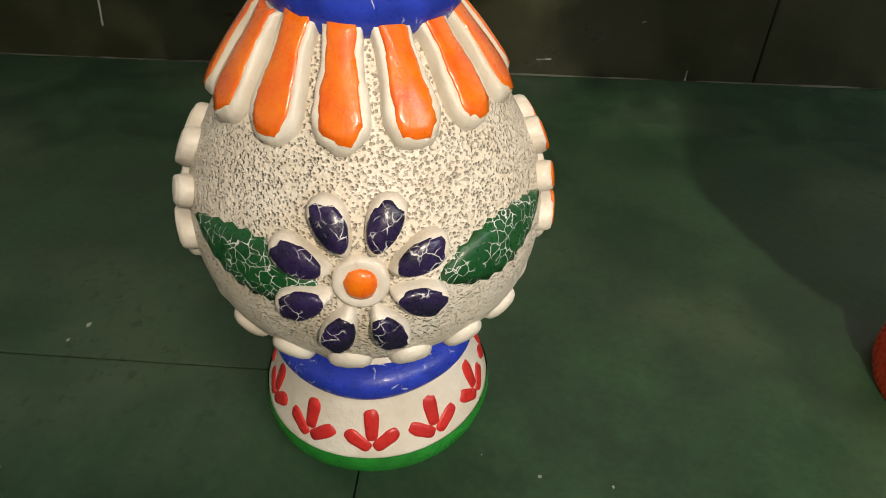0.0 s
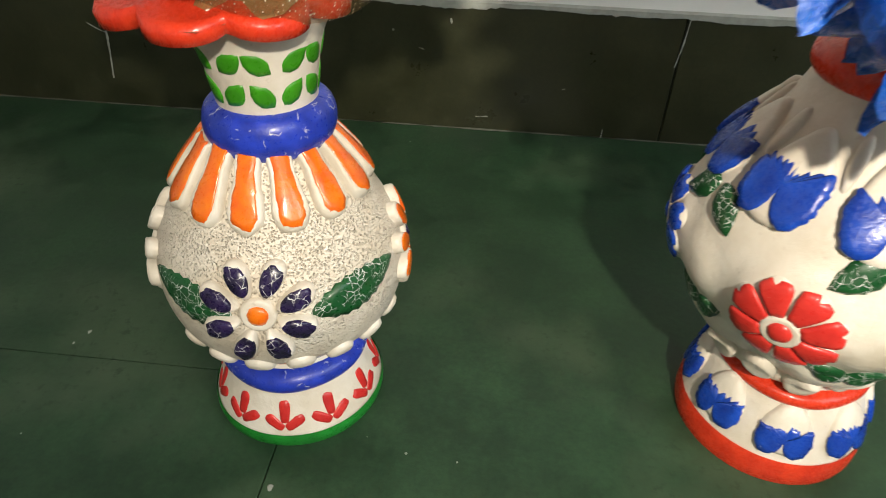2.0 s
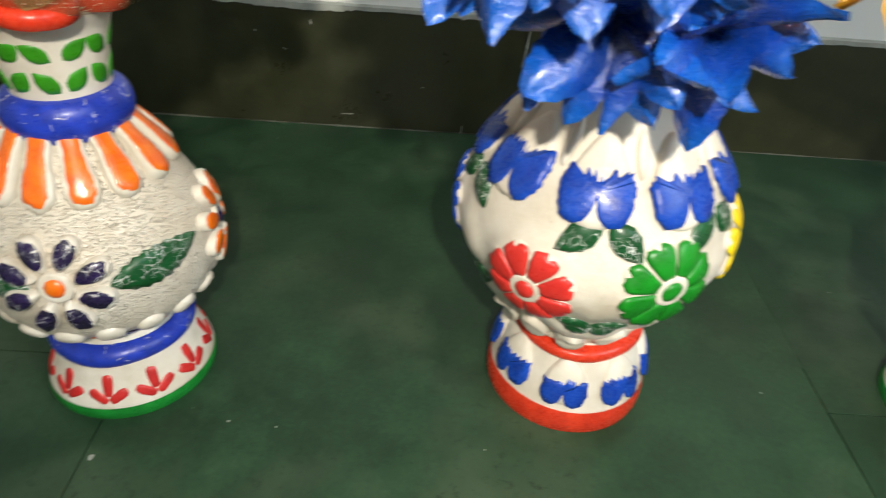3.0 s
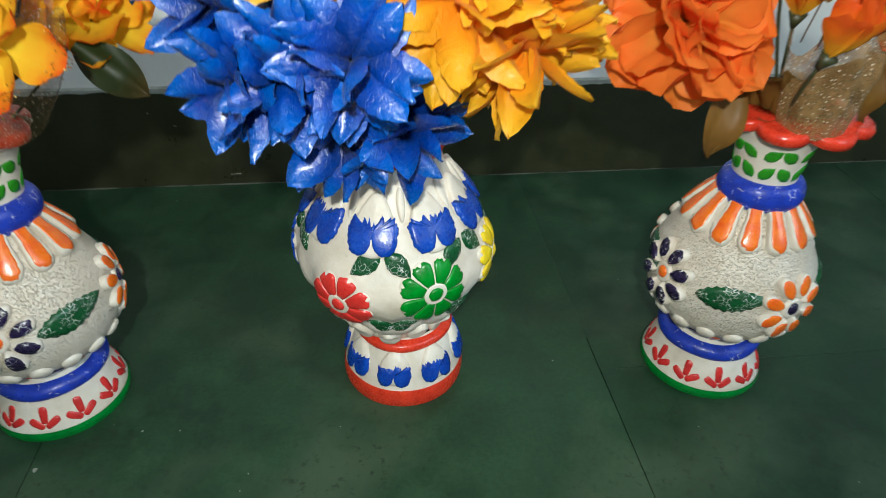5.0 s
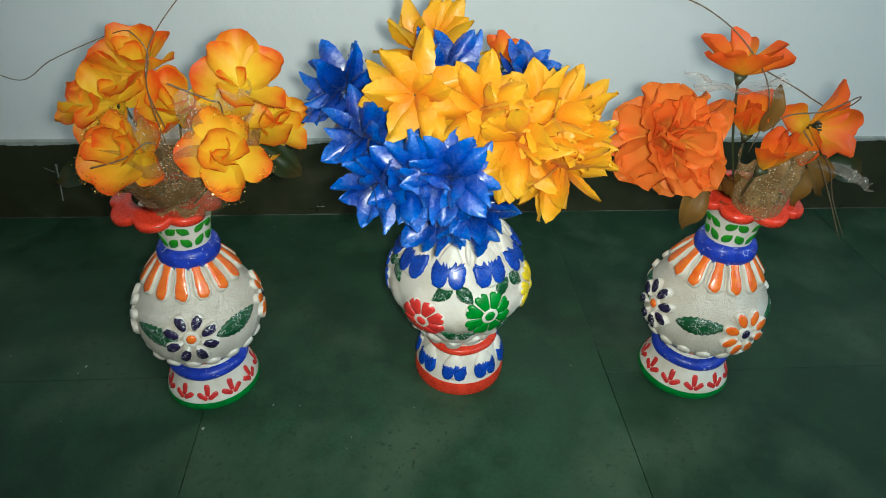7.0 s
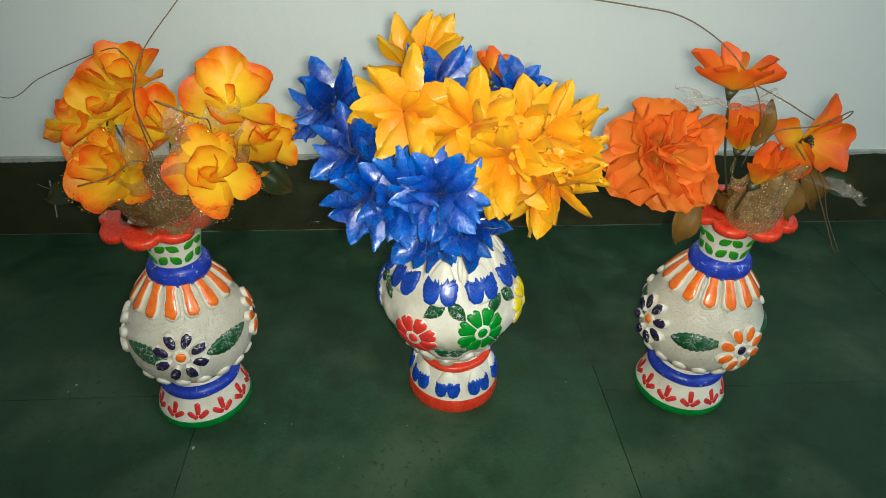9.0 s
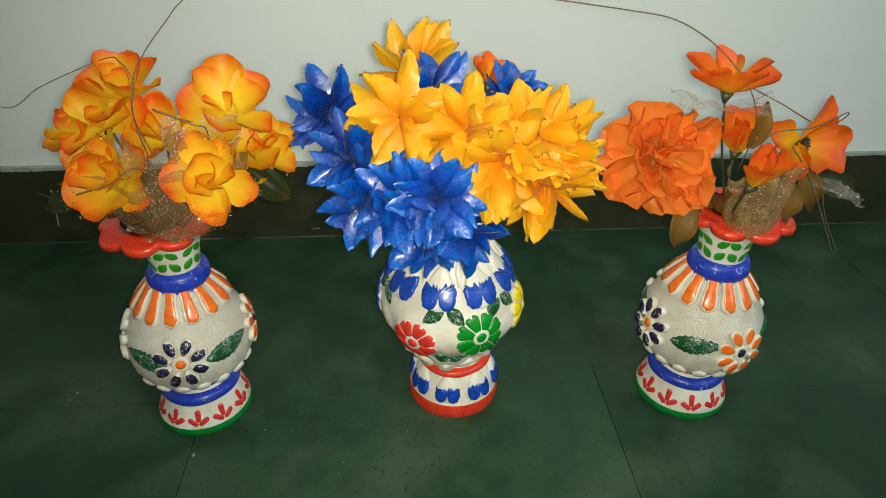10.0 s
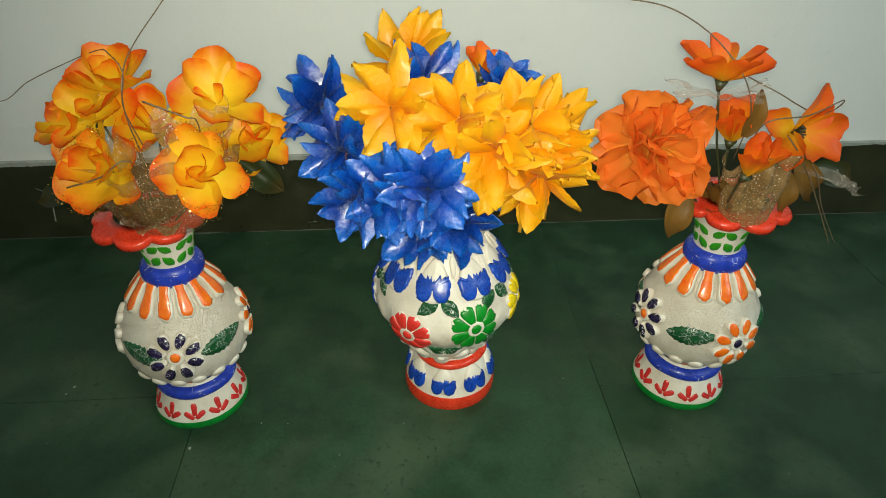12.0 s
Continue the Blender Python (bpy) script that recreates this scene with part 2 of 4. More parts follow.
M_NET = net_mat("brown_organza", (0.27, 0.16, 0.065), 0.38)
M_NET3 = net_mat("dense_brown_organza", (0.3, 0.18, 0.07), 0.62)
M_NET2 = net_mat("pale_organza", (0.45, 0.37, 0.29), 0.22)
M_BROWNLEAF = petal_mat("brown_leaf_cloth", (0.16, 0.085, 0.016), (0.2, 0.1, 0.016), (0.14, 0.07, 0.014), rough=0.5, glow=0.2)
M_GREENLEAF = petal_mat("green_leaf_cloth", (0.02, 0.034, 0.007), (0.018, 0.03, 0.008), (0.05, 0.036, 0.008), rough=0.5, glow=0.2)
M_STEM = plain_mat("stem_plastic", (0.05, 0.055, 0.02), 0.45)
M_WIRE = plain_mat("brown_wire", (0.16, 0.11, 0.06), 0.4)
M_GOLD = plain_mat("gold_glitter", (0.85, 0.55, 0.12), 0.25, 0.9)
M_DARK = plain_mat("dark_stamen", (0.03, 0.03, 0.012), 0.5)
M_FLOOR = stone_mat("green_floor_stone", (0.012, 0.035, 0.016), (0.026, 0.062, 0.0285), 0.46, 0.16, 0.3)
M_SKIRT = stone_mat("dark_skirting_stone", (0.024, 0.027, 0.012), (0.037, 0.038, 0.015), 0.34, 0.05)
M_GROUT = plain_mat("dark_joint", (0.016, 0.027, 0.019), 0.9)
M_WALL = plaster_mat("white_wall_paint", (0.8, 0.785, 0.745), (0.76, 0.75, 0.715))
M_SMEAR = plain_mat("old_white_paint", (0.4, 0.41, 0.36), 0.7)
M_SEAM = plain_mat("pale_joint_mortar", (0.085, 0.09, 0.065), 0.8)
M_FRAME = plain_mat("white_window_frame", (0.7, 0.7, 0.68), 0.4)
M_GLASS, _nt, _b = mat_new("window_glass", 0.02)
_b.inputs["Transmission Weight"].default_value = 1.0
# glowing glass of the added tube, never in view
M_TUBE, _nt, _b = mat_new("tube_glass", 0.3)
_b.inputs["Emission Color"].default_value = (1, 0.97, 0.9, 1)
_b.inputs["Emission Strength"].default_value = 3.0


# ---- building helpers ----
def mesh_of(name, bm, material, smooth=True):
    bmesh.ops.recalc_face_normals(bm, faces=bm.faces)
    me = bpy.data.meshes.new(name)
    bm.to_mesh(me)
    bm.free()
    me.materials.append(material)
    if smooth:
        me.polygons.foreach_set("use_smooth", [True] * len(me.polygons))
    return me


def part(name, bm, material, parent, label="", smooth=True):
    ob = new(name, bm if isinstance(bm, bpy.types.Mesh) else mesh_of(name, bm, material, smooth))
    ob.parent = parent
    return tagged(ob, label)


def box_bm(x0, y0, z0, x1, y1, z1, bevel=0.0, bm=None):
    bm = bm or bmesh.new()
    r = bmesh.ops.create_cube(bm, size=1.0, matrix=Matrix.Translation(((x0 + x1) / 2, (y0 + y1) / 2, (z0 + z1) / 2)) @ Matrix.Diagonal((x1 - x0, y1 - y0, z1 - z0, 1)))
    if bevel > 0:
        edges = list({e for v in r["verts"] for e in v.link_edges})
        bmesh.ops.bevel(bm, geom=edges, offset=bevel, segments=1, affect="EDGES")
    return bm


def structure(name, bm, material, label, category, smooth=False):
    return tagged(new(name, mesh_of(name, bm, material, smooth)), label, category, kind="structure")


def spline(pts, n):
    """Catmull-Rom through pts."""
    p = [Vector(q) for q in pts]
    p = [2 * p[0] - p[1], *p, 2 * p[-1] - p[-2]]
    out = []
    for i in range(1, len(p) - 2):
        for k in range(n):
            t = k / n
            a, b, c, d = p[i - 1], p[i], p[i + 1], p[i + 2]
            out.append(0.5 * ((2 * b) + (c - a) * t + (2 * a - 5 * b + 4 * c - d) * t * t + (3 * b - a - 3 * c + d) * t ** 3))
    out.append(p[-2])
    return out


def tube_bm(pts, r0, r1, sides=6, steps=6, bm=None):
    bm = bm or bmesh.new()
    line = spline(pts, steps)
    rings = []
    for i, q in enumerate(line):
        d = (line[min(i + 1, len(line) - 1)] - line[max(i - 1, 0)]).normalized()
        a = d.orthogonal().normalized()
        b = d.cross(a)
        r = r0 + (r1 - r0) * i / (len(line) - 1)
        rings.append([bm.verts.new(q + r * (math.cos(2 * math.pi * k / sides) * a + math.sin(2 * math.pi * k / sides) * b)) for k in range(sides)])
    for u, v in zip(rings, rings[1:]):
        for k in range(sides):
            bm.faces.new((u[k], u[(k + 1) % sides], v[(k + 1) % sides], v[k]))
    bm.faces.new(rings[0])
    bm.faces.new(rings[-1])
    return bm


class Turned:
    """A turned form from (radius, height) pairs, on which reliefs and paint can be laid."""

    def __init__(self, prof, seed, wob=0.012, off=0.0, relief=None):
        line = spline([(r, 0, z) for r, z in prof], 14)
        self.r = np.array([q.x for q in line])
        self.z = np.array([q.z for q in line])
        self.s = np.concatenate(([0], np.cumsum(np.hypot(np.diff(self.r), np.diff(self.z)))))
        self.seed, self.wob, self.off, self.relief = seed, wob, off, relief

    def at(self, z):
        return float(np.interp(z, self.z, self.s))

    def point(self, phi, s, h=0.0):
        r, z = np.interp(s, self.s, self.r), np.interp(s, self.s, self.z)
        e = 0.0012
        dr = np.interp(s + e, self.s, self.r) - np.interp(s - e, self.s, self.r)
        dz = np.interp(s + e, self.s, self.z) - np.interp(s - e, self.s, self.z)
        k = math.hypot(dr, dz) or 1.0
        w = 1 + self.wob * noise.noise(Vector((math.sin(phi) * 1.3, math.cos(phi) * 1.3, z * 14 + self.seed)))
        if self.relief:
            h += self.relief(phi, float(z))
        rr = (r + h * dz / k) * w
        return Vector((self.off + rr * math.sin(phi), -rr * math.cos(phi), z - h * dr / k))

    def radius(self, s):
        return float(np.interp(s, self.s, self.r))

    def skin(self, n=96, step=0.003, s0=None, s1=None, h=0.0):
        bm = bmesh.new()
        a, b = (0 if s0 is None else s0), (self.s[-1] if s1 is None else s1)
        m = max(2, int((b - a) / step))
        rows = [[bm.verts.new(self.point(2 * math.pi * i / n, a + (b - a) * j / m, h)) for i in range(n)] for j in range(m + 1)]
        for u, v in zip(rows, rows[1:]):
            for i in range(n):
                bm.faces.new((u[i], u[(i + 1) % n], v[(i + 1) % n], v[i]))
        return bm

    def patch(self, bm, phi, z, outline, turn=0.0, shift=(0, 0), rings=((1, -0.0006), (0.9, 0.0006), (0, 0.0009)), rough=0.0):
        """A raised patch: an outline in metres round (phi, z), turned, in rings that rise from the surface."""
        s0 = self.at(z)
        c, s = math.cos(turn), math.sin(turn)
        rows = []
        for f, h in rings:
            row = []
            for x, y in outline if f > 0 else [(0, 0)]:
                x, y = x * f + shift[0], y * f + shift[1]
                if rough:
                    k = noise.noise(Vector((x * 320, y * 320, phi * 7))) * rough
                    x, y = x * (1 + k), y * (1 + k)
                u, v = c * x - s * y, s * x + c * y
                ss = min(max(s0 + v, 0), self.s[-1])
                row.append(bm.verts.new(self.point(phi + u / max(self.radius(ss), 0.02), ss, h)))
            rows.append(row)
        n = len(outline)
        for a, b in zip(rows, rows[1:]):
            for i in range(n):
                if len(b) == 1:
                    bm.faces.new((a[i], a[(i + 1) % n], b[0]))
                else:
                    bm.faces.new((a[i], a[(i + 1) % n], b[(i + 1) % n], b[i]))
        return bm


def drop_shape(length, width, n=22, taper=0.3):
    out = []
    for i in range(n):
        a = 2 * math.pi * i / n
        k = 1 - taper + taper * -math.cos(a)
        out.append((width / 2 * math.sin(a) * k, -length / 2 * math.cos(a)))
    return out


def tongue_shape(length, width):
    """A narrow strip, square at one end and round and wider at the other."""
    out = []
    for i in range(10):
        a = math.pi * i / 9
        out.append((width / 2 * math.cos(a), length / 2 - width / 2 + width / 2 * math.sin(a)))
    k = 0.66
    out += [(-width / 2 * 0.9, length * 0.1), (-width / 2 * k, -length * 0.2), (-width / 2 * k, -length / 2), (0, -length / 2), (width / 2 * k, -length / 2), (width / 2 * k, -length * 0.2), (width / 2 * 0.9, length * 0.1)]
    return out


def brush_shape(length, width, n=22):
    """One dab of a flat brush: a strip with blunt, slightly rounded ends."""
    out = []
    for i in range(n):
        c, s = math.cos(2 * math.pi * i / n), math.sin(2 * math.pi * i / n)
        k = 0.86 if c > 0 else 1.0
        out.append((width / 2 * k * math.copysign(abs(s) ** 0.6, s), -length / 2 * math.copysign(abs(c) ** 0.5, c)))
    return out


def dense(outline, step=0.0016):
    """The same outline with more points along its straight sides."""
    out = []
    for (x0, y0), (x1, y1) in zip(outline, outline[1:] + outline[:1]):
        n = max(1, int(math.hypot(x1 - x0, y1 - y0) / step))
        out += [(x0 + (x1 - x0) * i / n, y0 + (y1 - y0) * i / n) for i in range(n)]
    return out


def leaf_shape(length, width, n=13, saw=0.16):
    side = []
    for i in range(1, n):
        t = i / n
        w = width / 2 * math.sin(math.pi * t ** 0.85) ** 0.85 * (1 + saw * ((i % 2) - 0.5))
        side.append((w, length * (t - 0.5)))
    return [(0, -length / 2), *side, (0, length / 2), *[(-x, y) for x, y in reversed(side)]]


def twin_drop(surf, phi, z, width, height, rings):
    """One dab of paint with two round lobes below and a ragged, brushed-out edge above."""
    rng = random.Random(f"{phi:.2f} {z:.3f}")
    out = []
    for k in (-1, 1):
        for i in range(9):
            a = math.pi * (1 + i / 8)
            out.append((width * (0.26 * k + 0.25 * math.cos(a)), height * (-0.12 + 0.38 * math.sin(a) * rng.uniform(0.93, 1.05))))
        if k < 0:
            out.append((0.0, -height * 0.12))
    out += [(width * 0.5, height * 0.1), (width * 0.46, height * 0.26)]
    for i in range(26):
        x = 0.44 - 0.88 * i / 25
        out.append((width * x, height * (rng.uniform(0.2, 0.28) if rng.random() < 0.4 else rng.uniform(0.28, 0.42))))
    out += [(-width * 0.46, height * 0.26), (-width * 0.5, height * 0.1)]
    return surf.patch(bmesh.new(), phi, z, dense(out, 0.0014), 0, (0, 0), rings, 0.08)


def wedge_shape(length, width):
    """A painted petal, narrow towards the heart, with a notched broad end."""
    return dense([(-0.2 * width, -0.5 * length), (-0.46 * width, 0.1 * length), (-0.5 * width, 0.32 * length), (-0.36 * width, 0.5 * length), (-0.12 * width, 0.49 * length), (0, 0.42 * length),
                  (0.14 * width, 0.5 * length), (0.38 * width, 0.48 * length), (0.5 * width, 0.3 * length), (0.44 * width, 0.08 * length), (0.18 * width, -0.5 * length)], 0.0016)


PROUD = ((1, -0.001), (0.97, 0.0022), (0.9, 0.0044), (0.8, 0.0056), (0.65, 0.0054), (0, 0.0054))
BOLD = ((1, -0.001), (0.97, 0.0024), (0.9, 0.0049), (0.8, 0.0066), (0.64, 0.0072), (0, 0.0072))
INLAY = ((1, 0.0044), (0.97, 0.0056), (0.8, 0.0061), (0, 0.0063))
BOLDIN = ((1, 0.0052), (0.96, 0.0068), (0.8, 0.0077), (0, 0.0081))
KNOB = ((1, -0.001), (0.94, 0.0012), (0.8, 0.0028), (0.55, 0.0038), (0, 0.0042))
FILM = ((1, -0.0002), (0.93, 0.0006), (0.5, 0.0008), (0, 0.0009))
LEAFY = ((1, -0.0006), (0.95, 0.0016), (0.7, 0.0028), (0.3, 0.0034), (0, 0.003))
SOFT = ((1, -0.0008), (0.97, 0.0022), (0.91, 0.004), (0.8, 0.0046), (0.6, 0.0048), (0.35, 0.0056), (0, 0.006))


# ---- the room ----
WX0, WX1, WY0, WY1, CEIL = -1.5, 2.05, -2.5, 0.506, 2.65
structure("wall_north", box_bm(WX0 - 0.12, WY1, -0.05, WX1 + 0.12, WY1 + 0.12, CEIL), M_WALL, "white painted plaster wall with faint stains", "wall")
structure("wall_south", box_bm(WX0 - 0.12, WY0 - 0.12, -0.05, WX1 + 0.12, WY0, CEIL), M_WALL, "white painted plaster wall behind the filming spot", "wall")
structure("wall_west", box_bm(WX0 - 0.12, WY0, -0.05, WX0, WY1, CEIL), M_WALL, "white painted plaster side wall", "wall")
_w = box_bm(WX1, WY0, -0.05, WX1 + 0.12, WY1, 0.9)
box_bm(WX1, WY0, 2.1, WX1 + 0.12, WY1, CEIL, bm=_w)
box_bm(WX1, WY0, 0.9, WX1 + 0.12, -1.6, 2.1, bm=_w)
box_bm(WX1, -0.4, 0.9, WX1 + 0.12, WY1, 2.1, bm=_w)
structure("wall_east", _w, M_WALL, "white painted plaster side wall with a window opening", "wall")
structure("ceiling", box_bm(WX0 - 0.12, WY0 - 0.12, CEIL, WX1 + 0.12, WY1 + 0.12, CEIL + 0.1), M_WALL, "plain white painted ceiling", "ceiling")
window = tagged(new("window_1"), "white framed two-pane window in the side wall", "window", kind="structure")
_f = box_bm(WX1 + 0.04, -1.6, 0.9, WX1 + 0.09, -0.4, 0.95)
for a, b, c, d in ((-1.6, 2.05, -0.4, 2.1), (-1.6, 0.95, -1.55, 2.05), (-0.45, 0.95, -0.4, 2.05), (-1.02, 0.95, -0.98, 2.05)):
    box_bm(WX1 + 0.04, a, b, WX1 + 0.09, c, d, bm=_f)
part("window_frame", _f, M_FRAME, window, smooth=False)
for y in (-1.55, -0.98):
    part("pane", box_bm(WX1 + 0.062, y, 0.95, WX1 + 0.066, y + 0.53, 2.05), M_GLASS, window, smooth=False).visible_shadow = False
# body for the added fill light, unseen under the ceiling
lamp = tagged(new("tube_lamp"), "unseen slim white tube lamp, added to fill the room with light", "lamp")
part("housing", box_bm(-0.33, -1.23, 2.62, 0.93, -1.17, CEIL, 0.004), M_FRAME, lamp, smooth=False)
part("tube", tube_bm([(-0.29, -1.2, 2.61), (0.3, -1.2, 2.61), (0.89, -1.2, 2.61)], 0.008, 0.008, 10, 2), M_TUBE, lamp)


# ---- flowers: cloth petals ----
def petal_mesh(name, material, length, width, form, cup, curl, ruffle=0.0, crease=0.0, seed=0, nu=6, nv=9):
    bm = bmesh.new()
    uvl = bm.loops.layers.uv.new("uv")
    rows = []
    for j in range(nv + 1):
        v = j / nv
        if form == "lance":
            w = (max(v, 0.03) ** 0.6) * ((1 - v) ** 0.8) / 0.4 if v < 1 else 0.0
            w = max(w, 0.14 * (1 - v)) * (1.0 if j % 2 else 0.93)
        elif form == "round":
            w = 0.16 + 0.84 * (v ** 0.75) * (1 - max(0, v - 0.45) ** 2 * 2.0)
        else:
            w = math.sin(math.pi * min(1, 0.06 + v * 0.94)) ** 0.8
        row = []
        for i in range(nu + 1):
            u = i / nu * 2 - 1
            x = u * w * width / 2
            y = length * v
            if form == "round":
                y -= length * 0.16 * abs(u) ** 2.2 * v ** 2
            z = cup * (u * u) * (w ** 1.2) * length + curl * length * (v * v - 0.2 * v)
            z += crease * length * abs(u) * w * 0.5
            z += ruffle * length * noise.noise(Vector((u * 1.6 + seed * 3.7, v * 2.6, seed))) * (0.3 + v)
            x += ruffle * width * 0.5 * noise.noise(Vector((u * 2 + 9, v * 3, seed + 4.2))) * v
            row.append(bm.verts.new((x, y - abs(curl) * length * 0.12 * v * v, z)))
        rows.append(row)
    for j in range(nv):
        for i in range(nu):
            f = bm.faces.new((rows[j][i], rows[j][i + 1], rows[j + 1][i + 1], rows[j + 1][i]))
            for lp, (a, b) in zip(f.loops, ((i, j), (i + 1, j), (i + 1, j + 1), (i, j + 1))):
                lp[uvl].uv = (a / nu, b / nv)
    bmesh.ops.remove_doubles(bm, verts=bm.verts, dist=1e-6)
    me = bpy.data.meshes.new(name)
    bm.to_mesh(me)
    bm.free()
    me.materials.append(material)
    me.polygons.foreach_set("use_smooth", [True] * len(me.polygons))
    return me


def petal_set(name, material, count, **kw):
    rng = random.Random(name)
    out = []
    for i in range(count):
        k = dict(kw)
        k["cup"] *= rng.uniform(0.7, 1.3)
        k["curl"] += rng.uniform(-0.12, 0.12)
        k["width"] *= rng.uniform(0.88, 1.12)
        out.append(petal_mesh(name, material, seed=i + 1, **k))
    return out


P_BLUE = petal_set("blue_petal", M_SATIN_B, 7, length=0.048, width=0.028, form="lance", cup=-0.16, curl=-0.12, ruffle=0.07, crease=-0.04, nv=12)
P_YEL = petal_set("yellow_petal", M_SATIN_Y, 7, length=0.053, width=0.0285, form="lance", cup=-0.16, curl=-0.12, ruffle=0.07, crease=-0.04, nv=12)
P_ROSE = petal_set("rose_petal", M_ROSE, 4, length=0.05, width=0.056, form="round", cup=0.3, curl=0.24, ruffle=0.06)
P_CORAL = petal_set("coral_petal", M_CORAL, 5, length=0.056, width=0.058, form="round", cup=0.22, curl=0.16, ruffle=0.13, nu=8, nv=11)
P_TULIP = petal_set("orange_petal", M_TULIP, 4, length=0.054, width=0.046, form="round", cup=0.26, curl=0.18, ruffle=0.07)
P_BROWN = petal_set("brown_leaf", M_BROWNLEAF, 3, length=0.075, width=0.036, form="leaf", cup=0.1, curl=-0.15, ruffle=0.16, crease=0.1)
P_GREEN = petal_set("green_leaf", M_GREENLEAF, 3, length=0.07, width=0.034, form="leaf", cup=0.08, curl=-0.15, ruffle=0.14, crease=0.1)


def bloom(name, label, centre, axis, layers, petals, neck, group, seed, heart=None, size=1.0, petal_name="petal", loose=12, glitter=False):
    """A cloth flower: petals in layers (count, degrees from the axis, scale, place along the axis), a calyx and a stem down into the neck."""
    rng = random.Random(seed)
    root = new(name)
    at = Matrix.Translation(centre) @ Vector(axis).normalized().to_track_quat("Z", "Y").to_matrix().to_4x4()
    root.matrix_basis = at
    root.empty_display_size = 0.02
    tagged(root, label, "artificial flower", group)
    for n, tilt, scale, up in layers:
        first = rng.uniform(0, 360)
        for i in range(n):
            m = pose(0, 0, 0, 0, 0, first + 360 * i / n + rng.uniform(-14, 14)) @ pose(0, 0.0012, up, 90 - tilt + rng.uniform(-loose, loose), rng.uniform(-2 * loose, 2 * loose), 0)
            ob = part(petal_name, rng.choice(petals), None, root)
            k = size * scale * rng.uniform(0.88, 1.12)
            ob.matrix_basis = m @ Matrix.Diagonal((k, k, k, 1))
    if glitter:
        gb = bmesh.new()
        for ob in [o for o in root.children if len(o.data.vertices) == 70][:layers[0][0]]:
            for v in list(ob.data.vertices)[-14:]:
                for _ in range(3):
                    q = ob.matrix_basis @ (v.co + Vector([rng.uniform(-0.0035, 0.0035) for _ in range(3)]))
                    bmesh.ops.create_cube(gb, size=0.0008, matrix=Matrix.Translation(q) @ pose(0, 0, 0, rng.uniform(0, 90), rng.uniform(0, 90), 0))
        tagged(part("glitter", gb, M_GOLD, root, "gold glitter along the petal edges", smooth=False), kind="stuff")
    inv = at.inverted()
    tip = inv @ Vector(neck)
    part("stem", tube_bm([(0, 0, -0.010), (tip * 0.3 + Vector((0, 0, -0.016))), tip * 0.7, tip], 0.0013, 0.0013, 6, 4), M_STEM, root, "thin green plastic stem")
    cal = bmesh.new()
    bmesh.ops.create_cone(cal, cap_ends=True, segments=10, radius1=0.002, radius2=0.007, depth=0.012, matrix=pose(0, 0, -0.006))
    part("calyx", cal, M_STEM, root)
    if heart:
        hb = bmesh.new()
        for i in range(14):
            a, t = i * 2.4, rng.uniform(0.1, 0.7)
            d = Vector((math.cos(a) * math.sin(t), math.sin(a) * math.sin(t), math.cos(t)))
            tube_bm([d * 0.002, d * 0.009, d * 0.014], 0.0006, 0.0012, 5, 2, hb)
        part("stamens", hb, heart, root, "dark stamens in the middle")
    return root


def cloth_leaf(name, label, start, to, face, petals, size, seed, group):
    d = Vector(to) - Vector(start)
    y = d.normalized()
    z = Vector(face)
    z = (z - y * z.dot(y)).normalized()
    x = y.cross(z)
    m = Matrix((x, y, z)).transposed().to_4x4()
    m.translation = start
    k = d.length / size
    ob = new(name, random.Random(seed).choice(petals))
    ob.matrix_basis = m @ Matrix.Diagonal((k, k, k, 1))
    return tagged(ob, label, "leaf", group)


# ---- the two stippled vases ----
V1, V2, V3 = (0.001, 0.079), (0.336, 0.091), (0.656, 0.067)
FOOT1 = Turned([(0.061, 0.0), (0.062, 0.005), (0.0612, 0.010), (0.0583, 0.018), (0.0527, 0.031), (0.0487, 0.042), (0.046, 0.05), (0.043, 0.057), (0.040, 0.062)], 1.0, 0.012, -0.003)
BODY1 = Turned([(0.038, 0.062), (0.044, 0.066), (0.0485, 0.071), (0.0575, 0.08), (0.0672, 0.09), (0.0732, 0.1), (0.0766, 0.112), (0.0778, 0.126), (0.0762, 0.142), (0.0732, 0.153), (0.0675, 0.165), (0.0562, 0.184), (0.0445, 0.2), (0.0345, 0.212), (0.029, 0.22)], 1.0, 0.012, -0.001)
NECK1 = Turned([(0.029, 0.215), (0.028, 0.234), (0.0287, 0.244), (0.031, 0.259), (0.0345, 0.273), (0.0405, 0.285), (0.044, 0.29)], 1.0, 0.006, 0.003)


def ring_band(turned_pts, seed, n=96, off=0.0):
    return Turned(turned_pts, seed, 0.03, off).skin(n, 0.002)


